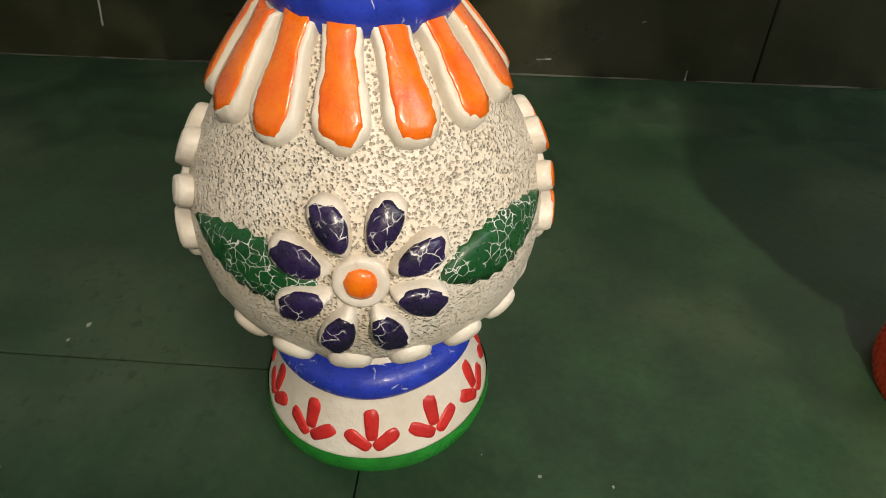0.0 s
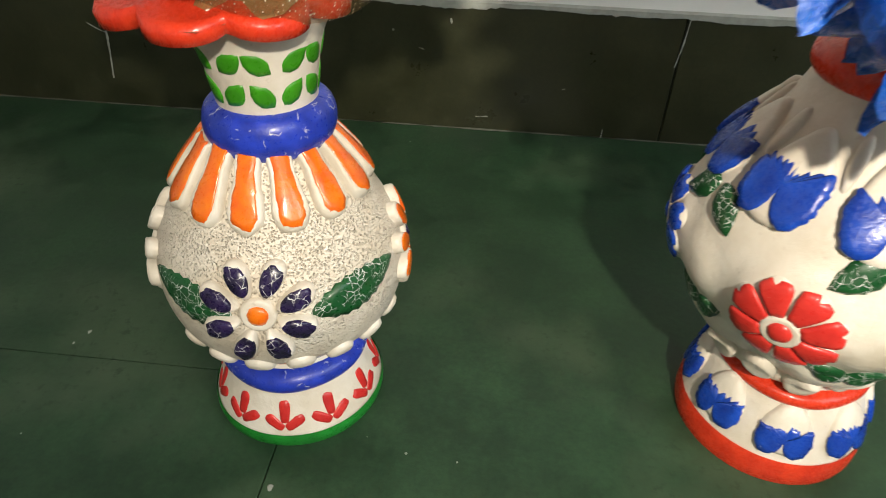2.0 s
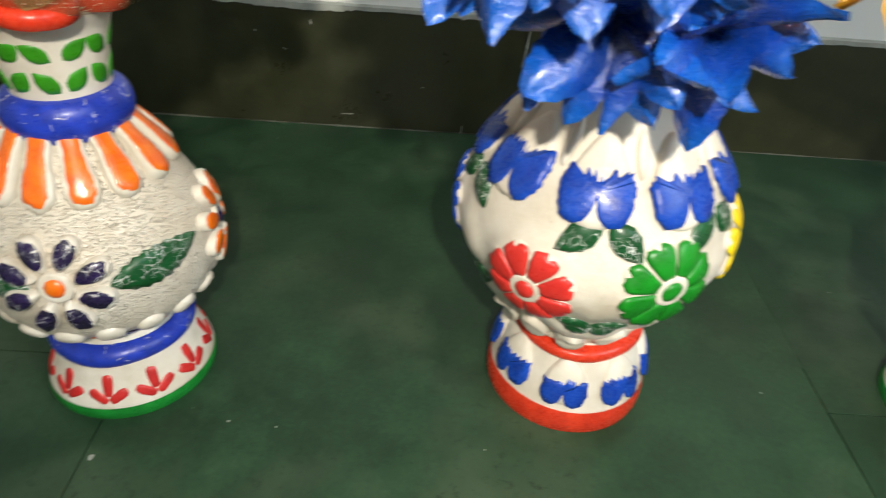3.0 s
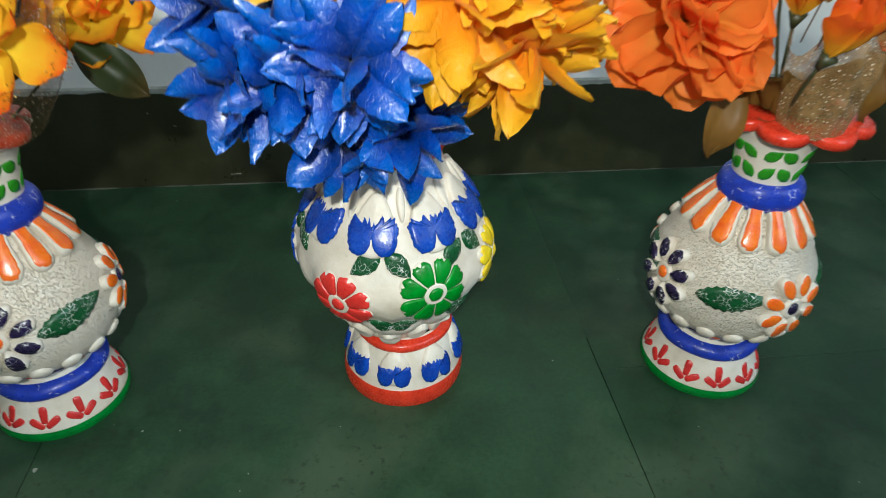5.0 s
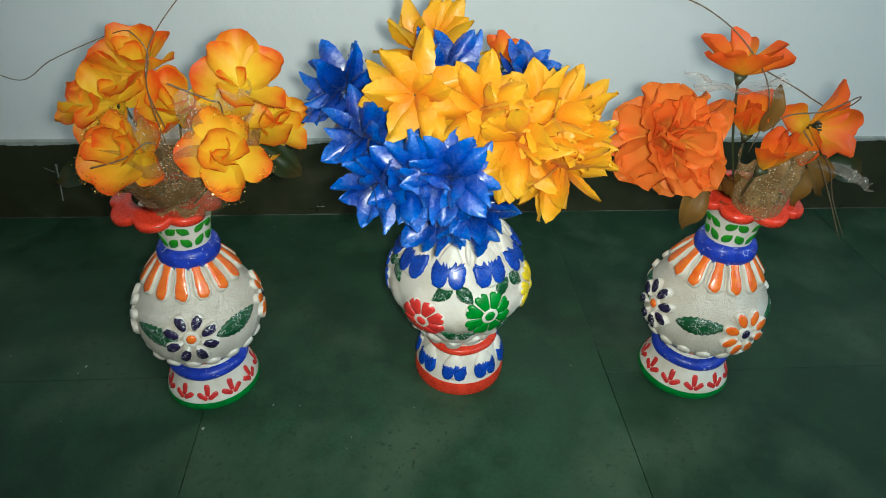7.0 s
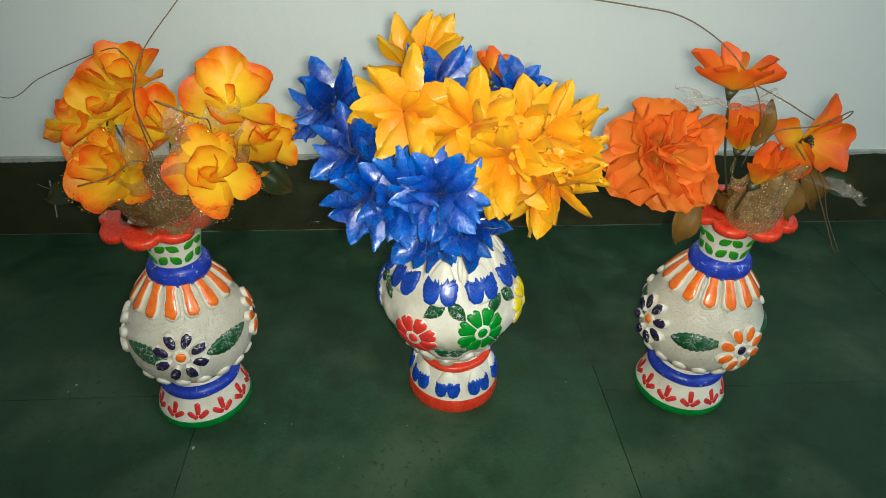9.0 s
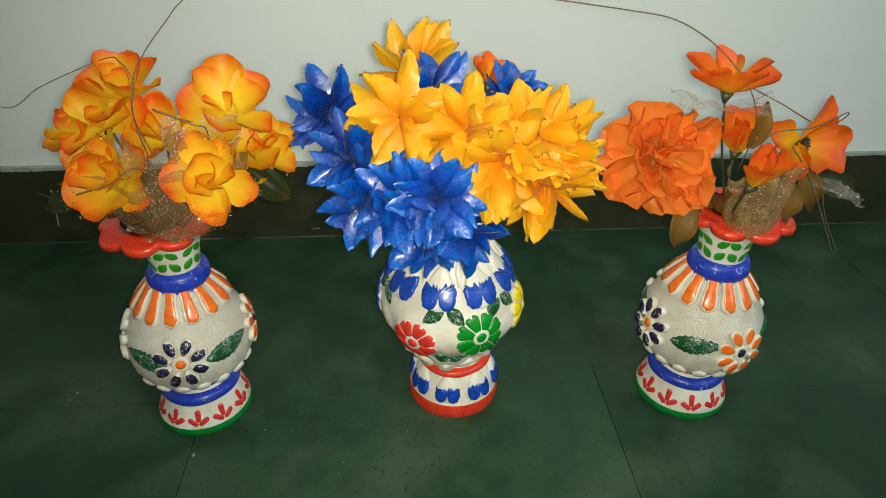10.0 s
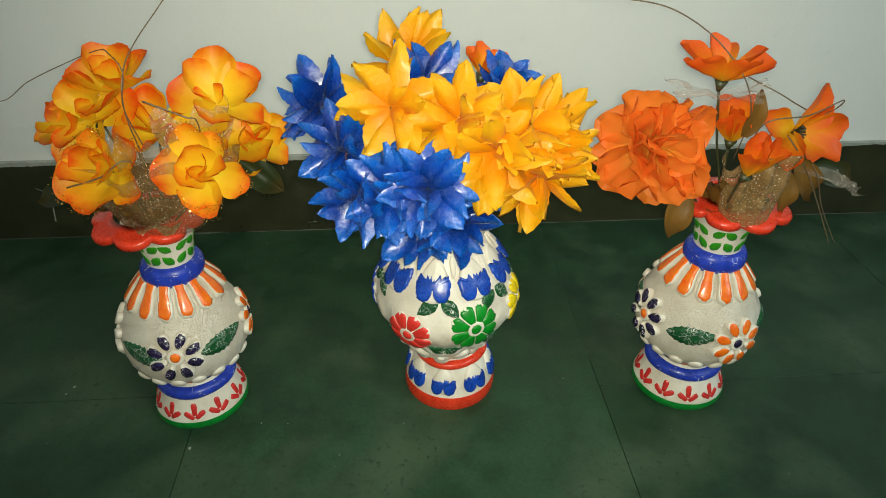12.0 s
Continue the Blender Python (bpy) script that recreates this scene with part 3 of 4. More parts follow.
def scalloped_rim(lobes, r_in, r_mid, r_out, z, thick, phase):
    """The flared lip: rounded lobes that dip, with a rolled edge."""
    bm = bmesh.new()
    n = lobes * 14
    prof = [(0.0, 0.006), (0.35, 0.0035), (0.75, 0.002), (0.93, 0.003), (1.0, 0.0), (0.97, -thick), (0.8, -thick * 1.25), (0.5, -thick * 0.7), (0.2, 0.0)]
    rows = []
    for i in range(n):
        a = 2 * math.pi * i / n
        wave = abs(math.sin(lobes * (a - phase) / 2)) ** 0.55
        ro = r_mid + (r_out - r_mid) * wave
        dip = 0.0045 * wave * (1 + 0.4 * noise.noise(Vector((math.sin(a) * 2, math.cos(a) * 2, 5))))
        rows.append([bm.verts.new(((r_in + (ro - r_in) * f) * math.sin(a), -(r_in + (ro - r_in) * f) * math.cos(a), z + 0.007 + h - dip * f * f)) for f, h in prof])
    k = len(prof)
    for i in range(n):
        u, v = rows[i], rows[(i + 1) % n]
        for j in range(k):
            bm.faces.new((u[j], v[j], v[(j + 1) % k], u[(j + 1) % k]))
    return bm


def relief_flower(vase, surf, phi, z, petal_paint, heart_paint, petals, reach, length, width, heart, rise, inlay, label, fill=0.84, blunt=False):
    back = bmesh.new()
    for i in range(petals):
        a = math.radians(360 / petals * (i + 0.5))
        surf.patch(back, phi, z, drop_shape(length, width), a - math.pi / 2, (0, reach), rise)
    surf.patch(back, phi, z, drop_shape(heart * 2.3, heart * 2.3, 20, 0.0), 0, (0, 0), ((1, -0.0006), (0.94, 0.0026), (0.8, 0.0036), (0.6, 0.0028), (0, 0.0028)))
    flower = part("relief_flower", back, M_CLAY, vase, label)
    for i in range(petals):
        a = math.radians(360 / petals * (i + 0.5))
        dab = drop_shape(length * fill, width * 0.73, 24, 0.16) if blunt else wedge_shape(length * fill, width * fill)
        one = surf.patch(bmesh.new(), phi, z, dab, a - math.pi / 2, (0, reach), inlay, 0.04 if blunt else 0.07)
        part("petal", one, petal_paint, flower)
    one = surf.patch(bmesh.new(), phi, z, drop_shape(heart * 1.35, heart * 1.3, 18, 0.0), 0, (0, 0), ((1, 0.002), (0.93, 0.0036), (0.6, 0.0048), (0, 0.0054)), 0.1)
    part("flower_heart", one, heart_paint, flower)


def stippled_vase(flowers, side_paint, rim_shift):
    """flowers: for each of the four relief flowers its angle and height; side_paint: petals and heart of the last one; rim_shift: how far the lip sits off the axis."""
    vase = new("clay_vase")
    part("foot", FOOT1.skin(96, 0.003), M_CLAY, vase, "smooth white flared foot")
    part("foot_rim", FOOT1.skin(96, 0.002, 0.0, FOOT1.at(0.0105), 0.0009), M_GREEN, vase, "green painted edge")
    part("foot_band", ring_band([(0.044, 0.0405), (0.0505, 0.0425), (0.0525, 0.0475), (0.0505, 0.053), (0.045, 0.057), (0.039, 0.0585)], 2.0, 96, -0.003), M_BLUE, vase, "blue painted band")
    part("body", BODY1.skin(128, 0.003), M_GRAIN, vase, "stippled white clay belly")
    part("neck", NECK1.skin(96, 0.003), M_CLAY, vase, "smooth white neck")
    part("collar", ring_band([(0.027, 0.2095), (0.0335, 0.2115), (0.0368, 0.217), (0.0378, 0.224), (0.0362, 0.231), (0.0325, 0.2355), (0.027, 0.237)], 3.0, 96, 0.003), M_BLUE, vase, "blue painted collar")
    rim = part("rim", scalloped_rim(8, 0.036, 0.052, 0.064, 0.288, 0.0062, 0.35), M_RIM, vase, "orange-red scalloped lip")
    rim.matrix_basis = pose(rim_shift[0], rim_shift[1], 0)
    for i in range(14):
        p = math.radians(3.0 + 360 / 14 * i)
        sp = part("shoulder_petal", BODY1.patch(bmesh.new(), p, 0.199, dense(tongue_shape(0.046, 0.0205), 0.002), math.pi, (0, 0), PROUD, 0.07), M_CLAY, vase)
        part("inlay", BODY1.patch(bmesh.new(), p, 0.2, dense(tongue_shape(0.042, 0.0136)), math.pi, (0, 0), INLAY, 0.13), M_ORANGE, sp, "glossy orange paint")
    for k, (c1, c2) in enumerate(((M_NAVY, M_ORANGE), (M_ORANGE, M_NAVY), (M_NAVY, M_ORANGE), side_paint)):
        p, z = math.radians(flowers[k][0]), flowers[k][1]
        relief_flower(vase, BODY1, p, z, c1, c2, 8, 0.0222, 0.0236, 0.0182, 0.0092, BOLD if k % 2 == 0 else PROUD, BOLDIN if k % 2 == 0 else INLAY, "raised clay flower with eight painted petals", 0.77, True)
        q = math.radians(6.5 + 94 * k + (46 if k % 2 == 0 else 45))
        part("relief_leaf", BODY1.patch(bmesh.new(), q, 0.1405, leaf_shape(0.066, 0.0245, 17, 0.17), math.radians(-82 if k % 2 == 0 else 80), (0, 0), LEAFY), M_LEAF, vase, "dark green crackled leaf")
    for i in range(17):
        p = math.radians(0.6 + 360 / 17 * i)
        part("knob", BODY1.patch(bmesh.new(), p, 0.0915, drop_shape(0.019, 0.0215, 16, 0.1), math.pi, (0, 0), KNOB), M_CLAY, vase)
        part("under_stripe", BODY1.patch(bmesh.new(), p + 0.17, 0.074, drop_shape(0.02, 0.0135, 14, 0.1), 0, (0, 0), FILM), (M_ORANGE, M_NAVY)[i % 2], vase)
    for i in range(11):
        p = math.radians(6 + 360 / 11 * i)
        b = bmesh.new()
        for a, l, up in ((0, 0.0175, 0.0135), (54, 0.015, 0.0086), (-54, 0.015, 0.0086)):
            FOOT1.patch(b, p, 0.0145, brush_shape(l, 0.0078), math.radians(a), (0, up), FILM, 0.06)
        part("painted_sprig", b, M_RED, vase)
    for i in range(6):
        for dp, z, a in ((-16, 0.2475, 40), (16, 0.2475, -40), (-18, 0.2655, 52), (18, 0.2655, -52)):
            b = NECK1.patch(bmesh.new(), math.radians(32 + 60 * i + dp), z, leaf_shape(0.0178, 0.0112, 8, 0.0), math.radians(a), (0, 0), FILM, 0.12)
            part("painted_leaf", b, M_LIME, vase)
    return vase


vase_a = stippled_vase(((7.5, 0.1405), (104.0, 0.134), (193.5, 0.14), (280.0, 0.138)), (M_CLAY, M_CLAY), (-0.01, 0.0))
vase_a.matrix_basis = pose(V1[0], V1[1], 0) @ Matrix.Scale(0.965, 4)
tagged(vase_a, "white stippled clay vase with relief flowers, holding yellow-orange roses", "vase", "painted clay vases on the floor")
vase_c = stippled_vase(((1.0, 0.137), (95.0, 0.134), (190.0, 0.14), (285.0, 0.14)), (M_ORANGE, M_NAVY), (0.0018, 0.01))
vase_c.matrix_basis = pose(V3[0], V3[1], 0, 0, 0, -80) @ Matrix.Scale(0.978, 4)
tagged(vase_c, "white stippled clay vase with relief flowers, holding a coral carnation", "vase", "painted clay vases on the floor")

# ---- the smooth vase with the double drops ----
FLOWERS2 = [math.radians(a) for a in (-33, 20, 76, 140, 198, 256)]


def belly_relief(phi, z):
    """Low mounds under the flowers, swellings between them and round scallops along the bottom."""
    h = 0.0
    for p in FLOWERS2:
        d = (phi - p + math.pi) % (2 * math.pi) - math.pi
        q = math.hypot(d * 0.084, z - 0.153) / 0.03
        h += 0.0048 * math.exp(-q ** 6)
        e = (phi - p - 0.506 + math.pi) % (2 * math.pi) - math.pi
        h += 0.0034 * math.exp(-(math.hypot(e * 0.084 * 1.3, z - 0.148) / 0.02) ** 4)
        h += 0.0055 * math.exp(-(e / 0.36) ** 4) * math.exp(-((z - 0.106) / 0.011) ** 4)
    return h


FOOT2 = Turned([(0.0598, 0.0), (0.061, 0.006), (0.0606, 0.016), (0.0588, 0.023), (0.0545, 0.038), (0.05, 0.052), (0.046, 0.060), (0.043, 0.066), (0.04, 0.072)], 6.0)
BODY2 = Turned([(0.038, 0.07), (0.0445, 0.076), (0.048, 0.086), (0.0575, 0.099), (0.0715, 0.118), (0.0815, 0.138), (0.0848, 0.158), (0.083, 0.178), (0.076, 0.198), (0.064, 0.215), (0.053, 0.23), (0.046, 0.243), (0.0415, 0.256)], 7.0, 0.02, -0.008, belly_relief)
NECK2 = Turned([(0.036, 0.24), (0.036, 0.256), (0.033, 0.268), (0.034, 0.282), (0.042, 0.296), (0.05, 0.302)], 7.0, 0.012, -0.008)
vase_b = tagged(new("clay_vase"), "white clay vase with blue double drops and a red foot", "vase", "painted clay vases on the floor")
vase_b.matrix_basis = pose(V2[0], V2[1], 0)
part("foot", FOOT2.skin(96, 0.003), M_CLAY, vase_b, "white fluted foot")
part("foot_rim", FOOT2.skin(96, 0.002, 0.0, FOOT2.at(0.0205), 0.0009), M_RIM, vase_b, "red painted edge")
part("foot_band", ring_band([(0.044, 0.0585), (0.0475, 0.06), (0.0487, 0.0635), (0.0475, 0.067), (0.044, 0.069), (0.039, 0.0705)], 8.0), M_RIM, vase_b, "red painted band")
part("body", BODY2.skin(220, 0.0018), M_CLAY, vase_b, "smooth white clay belly")
part("neck", NECK2.skin(64, 0.003), M_CLAY, vase_b)
part("collar", ring_band([(0.037, 0.2515), (0.0425, 0.253), (0.0455, 0.257), (0.046, 0.263), (0.0435, 0.269), (0.038, 0.274), (0.032, 0.276)], 9.0, 96, -0.008), M_RIM, vase_b, "red painted collar")
for i in range(9):
    p = math.radians(-15 + 40 * i)
    sp = part("shoulder_petal", BODY2.patch(bmesh.new(), p, 0.215, drop_shape(0.056, 0.05, 28, 0.32), math.pi, (0, 0), SOFT), M_CLAY, vase_b)
    part("inlay", twin_drop(BODY2, p, 0.209, 0.039, 0.036, ((1, 0.003), (0.97, 0.0054), (0.8, 0.0058), (0.4, 0.0064), (0, 0.0068))), M_BLUE2, sp, "bright blue double drop")
    part("flute", BODY2.patch(bmesh.new(), p + 0.35, 0.228, drop_shape(0.03, 0.008, 14, 0.1), 0, (0, 0), LEAFY), M_CLAY, vase_b)
for i in range(12):
    p = math.radians(-8 + 30 * i)
    part("knob", BODY2.patch(bmesh.new(), p, 0.087 + 0.003 * (i % 2), drop_shape(0.03, 0.026, 16, 0.2), math.pi, (0, 0), PROUD), M_CLAY, vase_b)
for i in range(8):
    p = math.radians(-13 + 45 * i)
    sp = part("foot_petal", FOOT2.patch(bmesh.new(), p, 0.044, drop_shape(0.04, 0.041, 24, 0.25), math.pi, (0, 0), ((1, -0.0006), (0.95, 0.0014), (0.8, 0.0036), (0.5, 0.0042), (0, 0.0044))), M_CLAY, vase_b)
    part("inlay", twin_drop(FOOT2, p, 0.038, 0.032, 0.027, ((1, 0.0016), (0.96, 0.0042), (0.7, 0.0049), (0, 0.0054))), M_BLUE2, sp, "bright blue double drop")
LOW = ((1, -0.0006), (0.95, 0.0008), (0.8, 0.0024), (0.6, 0.003), (0, 0.003))
LOWIN = ((1, 0.0016), (0.95, 0.0031), (0.7, 0.0036), (0, 0.0038))
for k, paint in enumerate((M_RED2, M_GREEN2, M_YELLOW, M_RED2, M_GREEN2, M_BLUE2)):
    p = FLOWERS2[k]
    g = (0.98, 1.04, 1.05, 1.0, 1.05, 1.0)[k]
    relief_flower(vase_b, BODY2, p, (0.149, 0.16, 0.158, 0.154, 0.154, 0.154)[k], paint, paint, 8, 0.0182 * g, 0.0225 * g, 0.0192 * g, 0.009 * g, LOW, LOWIN, "raised clay flower with eight painted petals", 0.84)
    q = p + math.radians(29)
    for dp, z, a, l in ((-0.25, 0.187, 128, 0.03), (0.08, 0.187, -138, 0.03), (-0.14, 0.121, 66, 0.024), (0.14, 0.121, -66, 0.024)):
        b = BODY2.patch(bmesh.new(), q + dp, z, leaf_shape(l, l * 0.58, 9, 0.08), math.radians(a), (0, 0), LEAFY)
        part("relief_leaf", b, M_LEAF, vase_b, "dark green crackled leaf")

# ---- bouquet of satin flowers in the smooth vase ----
NECK_B = (V2[0], V2[1], 0.25)
BALL = ((9, 112, 1.0, -0.016), (9, 92, 1.0, -0.006), (8, 72, 1.0, 0.003), (7, 48, 0.95, 0.009), (4, 22, 0.85, 0.012))
TUFT = ((8, 104, 1.0, -0.008), (8, 78, 1.0, 0.002), (6, 50, 0.95, 0.008), (4, 20, 0.85, 0.01))
STAR = ((6, 88, 1.05, 0.0), (5, 56, 0.9, 0.004), (3, 24, 0.6, 0.006))
G_B = "satin flowers in the smooth vase"
for c, d, lay, sz in (
    ((0.301, -0.036, 0.370), (0.1, -1, 0.45), BALL, 1.05),
    ((0.292, 0.004, 0.314), (-0.1, -1, -0.5), TUFT, 1.08),
    ((0.333, 0.010, 0.309), (0.25, -1, -0.5), TUFT, 1.06),
    ((0.240, -0.012, 0.350), (-0.8, -0.8, 0.0), BALL, 1.0),
    ((0.226, 0.022, 0.385), (-0.9, -0.5, 0.4), BALL, 1.0),
    ((0.266, -0.028, 0.362), (-0.35, -1, 0.25), TUFT, 1.0),
    ((0.200, 0.080, 0.408), (-0.8, -0.15, 0.6), TUFT, 1.05),
    ((0.305, 0.07, 0.430), (0.0, -0.5, 1), TUFT, 1.0),
    ((0.388, 0.085, 0.418), (0.4, -0.2, 1), TUFT, 0.85),
):
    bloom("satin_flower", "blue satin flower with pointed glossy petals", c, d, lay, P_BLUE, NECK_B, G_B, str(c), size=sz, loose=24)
for c, d, lay, sz in (
    ((0.368, -0.012, 0.396), (0.1, -1, 0.45), BALL, 1.1),
    ((0.416, 0.012, 0.396), (0.8, -0.6, 0.3), BALL, 1.1),
    ((0.408, -0.008, 0.372), (0.4, -0.6, -0.75), TUFT, 1.15),
    ((0.335, 0.005, 0.418), (-0.3, -0.7, 0.8), TUFT, 1.0),
    ((0.270, 0.008, 0.432), (-0.2, -1, 0.55), STAR, 1.0),
    ((0.290, 0.115, 0.438), (-0.05, -0.6, 1), TUFT, 1.12),
    ((0.392, 0.000, 0.412), (0.25, -0.7, 0.8), TUFT, 1.05),
    ((0.432, 0.030, 0.378), (0.9, -0.5, -0.1), TUFT, 1.0),
):
    bloom("satin_flower", "yellow satin flower with pointed glossy petals", c, d, lay, P_YEL, NECK_B, G_B, str(c), size=sz, loose=24)
bloom("satin_flower", "small orange satin flower behind the yellow ones", (0.369, 0.12, 0.425), (0.3, -0.1, 1), ((6, 50, 0.6, 0.0), (4, 25, 0.6, 0.002)), P_TULIP, NECK_B, G_B, "small")

# ---- bouquet of roses ----
NECK_A = (V1[0], V1[1], 0.25)
G_A = "cloth roses in the stippled vase"
ROSE = ((6, 72, 0.96, 0.0), (3, 44, 0.86, 0.004), (3, 20, 0.62, 0.006))
OPEN = ((5, 84, 1.08, 0.0), (3, 60, 0.9, 0.004), (2, 40, 0.5, 0.006))
for c, d, lay, sz in (
    ((0.086, 0.012, 0.367), (0.12, -1, 0.6), ROSE, 0.98),
    ((-0.004, 0.022, 0.367), (-0.15, -1, 0.75), ROSE, 1.08),
    ((0.092, 0.074, 0.412), (0.2, -0.6, 1.0), OPEN, 1.0),
    ((-0.008, 0.088, 0.424), (-0.1, -0.3, 1), ROSE, 1.06),
    ((0.104, 0.120, 0.352), (0.6, -0.7, 0.5), ROSE, 1.02),
    ((-0.058, 0.095, 0.384), (-0.6, -0.35, 0.7), ROSE, 0.95),
    ((0.020, 0.090, 0.378), (0.1, -0.7, 0.9), ROSE, 1.08),
    ((-0.030, 0.074, 0.398), (-0.25, -0.75, 0.8), OPEN, 1.0),
    ((0.070, 0.092, 0.366), (0.25, -0.8, 0.7), OPEN, 0.9),
):
    bloom("cloth_rose", "yellow-orange cloth rose with cupped petals", c, d, lay, P_ROSE, NECK_A, G_A, str(c), size=sz, glitter=c[1] < 0.03)

# ---- bouquet of carnation and tulips ----
NECK_C = (V3[0], V3[1], 0.25)
G_C = "orange cloth flowers in the stippled vase"
RUFF = ((8, 104, 0.95, -0.006), (9, 82, 1.0, 0.0), (8, 60, 1.02, 0.004), (7, 40, 1.0, 0.006), (5, 22, 0.95, 0.007), (3, 8, 0.9, 0.008))
bloom("cloth_carnation", "large ruffled coral-orange cloth carnation", (0.545, 0.052, 0.366), (-0.1, -1, 0.4), RUFF, P_CORAL, NECK_C, G_C, "ruff", size=1.17, loose=24)
for c, d, lay, sz, h in (
    ((0.602, 0.045, 0.440), (-0.05, -0.2, 1), ((5, 60, 1.0, 0.0), (3, 36, 0.9, 0.003)), 1.0, None),
    ((0.630, 0.0, 0.356), (0.3, -0.4, 0.9), ((4, 24, 1.0, 0.0), (3, 12, 0.9, 0.002)), 0.88, None),
    ((0.634, 0.055, 0.370), (-0.1, -0.3, 1), ((4, 22, 1.0, 0.0), (2, 10, 0.9, 0.002)), 0.95, None),
    ((0.690, 0.040, 0.384), (0.3, -0.9, 0.45), ((5, 74, 1.0, 0.0), (2, 50, 0.9, 0.003)), 0.97, M_DARK),
):
    bloom("cloth_tulip", "orange cloth flower with cupped petals", c, d, lay, P_TULIP, NECK_C, G_C, str(c), h, sz)

# ---- leaves ----
for vx, vy, n, seed in ((V1[0], V1[1], 7, 3), (V3[0], V3[1], 7, 5)):
    rng = random.Random(seed)
    for i in range(n):
        a = math.radians(-100 + 200 * i / (n - 1) + rng.uniform(-10, 10))
        d = Vector((math.sin(a), -math.cos(a), 0))
        s = Vector((vx, vy, 0.277)) + d * 0.018
        e = s + d * rng.uniform(0.025, 0.04) + Vector((0, 0, rng.uniform(0.04, 0.06)))
        cloth_leaf("cloth_leaf", "brown cloth leaf tucked into the vase", s, e, (-d.x, -d.y, 0.5), P_BROWN, 0.075, seed * 10 + i, "brown leaves in the bouquets")
for s, e, f, ps, lab in (
    ((0.102, 0.085, 0.345), (0.148, 0.085, 0.302), (0.2, -1, 0.5), P_GREEN, "dark green cloth leaf under the roses"),
    ((-0.070, 0.09, 0.316), (-0.139, 0.09, 0.300), (-0.1, -1, 0.8), P_GREEN, "dark green cloth leaf beside the roses"),
    ((0.580, 0.025, 0.335), (0.572, 0.015, 0.272), (-0.2, -1, 0.2), P_BROWN, "brown cloth leaf under the carnation"),
    ((0.632, 0.03, 0.385), (0.636, 0.02, 0.434), (0.1, -1, 0.4), P_BROWN, "brown cloth leaf among the orange flowers"),
    ((0.705, 0.05, 0.352), (0.748, 0.05, 0.294), (0.2, -1, 0.4), P_BROWN, "brown cloth leaf hanging beside the vase"),
    ((0.690, 0.04, 0.345), (0.705, 0.03, 0.290), (0.1, -1, 0.4), P_BROWN, "brown cloth leaf hanging beside the vase"),
    ((0.735, 0.06, 0.330), (0.806, 0.06, 0.314), (0.1, -1, 0.6), P_GREEN, "dark green cloth leaf at the edge of the bouquet"),
):
    cloth_leaf("cloth_leaf", lab, s, e, f, ps, 0.0725, lab, "leaves in the bouquets")


# ---- organza nets ----
def organza(name, label, base, a0, a1, r0, r1, z0, z1, material, seed, wave=0.012, tilt=(0, 0), nu=40, nv=16):
    """A crumpled funnel of sheer cloth round a bouquet, from angle a0 to a1."""
    bm = bmesh.new()
    uvl = bm.loops.layers.uv.new("uv")
    rows = []
    for j in range(nv + 1):
        v = j / nv
        row = []
        for i in range(nu + 1):
            u = i / nu
            a = math.radians(a0 + (a1 - a0) * u)
            edge = 1 + 0.28 * noise.noise(Vector((u * 5, seed, 1.5)))
            w = v * edge
            r = r0 + (r1 - r0) * w ** 0.75 + wave * w * (math.sin(a * 9 + seed) * 0.6 + 1.2 * noise.noise(Vector((u * 7, w * 3, seed))))
            z = z0 + (z1 - z0) * w + wave * w * noise.noise(Vector((u * 6 + 3, w * 4, seed + 8)))
            row.append(bm.verts.new((base[0] + r * math.sin(a) + tilt[0] * v, base[1] - r * math.cos(a) + tilt[1] * v, z)))
        rows.append(row)
    span = math.radians(abs(a1 - a0)) * (r0 + r1) / 2
    for j in range(nv):
        for i in range(nu):
            f = bm.faces.new((rows[j][i], rows[j][i + 1], rows[j + 1][i + 1], rows[j + 1][i]))
            for lp, (p, q) in zip(f.loops, ((i, j), (i + 1, j), (i + 1, j + 1), (i, j + 1))):
                lp[uvl].uv = (p / nu * span * 10, q / nv * math.hypot(r1 - r0, z1 - z0) * 10)
    return tagged(new(name, mesh_of(name, bm, material)), label, "organza net", "organza nets in the bouquets")


organza("organza_net", "sheer brown organza net with glitter dots round the roses", (V1[0] + 0.02, V1[1]), -80, 100, 0.04, 0.09, 0.279, 0.38, M_NET, 2.0, 0.01)
organza("organza_net", "sheer brown organza net between the roses", (V1[0] + 0.03, V1[1] + 0.0), -26, 30, 0.05, 0.076, 0.318, 0.406, M_NET, 5.0, 0.003)
for _v in (V1, V3):
    organza("organza_net", "brown organza net tucked into the mouth of the vase", _v, -180, 180, 0.006, 0.041, 0.279, 0.286, M_NET3, 15.0 + _v[0], 0.01)
organza("organza_net", "pale sheer organza net behind the upper roses", (V1[0] + 0.04, V1[1] + 0.02), 0, 75, 0.045, 0.075, 0.35, 0.425, M_NET2, 7.0, 0.012)
organza("organza_net", "sheer brown organza net with glitter dots round the bud", (V3[0] + 0.004, V3[1] - 0.03), -95, 95, 0.026, 0.036, 0.285, 0.368, M_NET3, 9.0, 0.008)
organza("organza_net", "pale sheer organza net under the upper flower", (0.6, 0.05), -110, 100, 0.006, 0.05, 0.428, 0.436, M_NET2, 11.0, 0.012)
organza("organza_net", "pale sheer organza net at the edge of the bouquet", (0.70, 0.06), 50, 95, 0.02, 0.08, 0.335, 0.325, M_NET2, 13.0, 0.01)


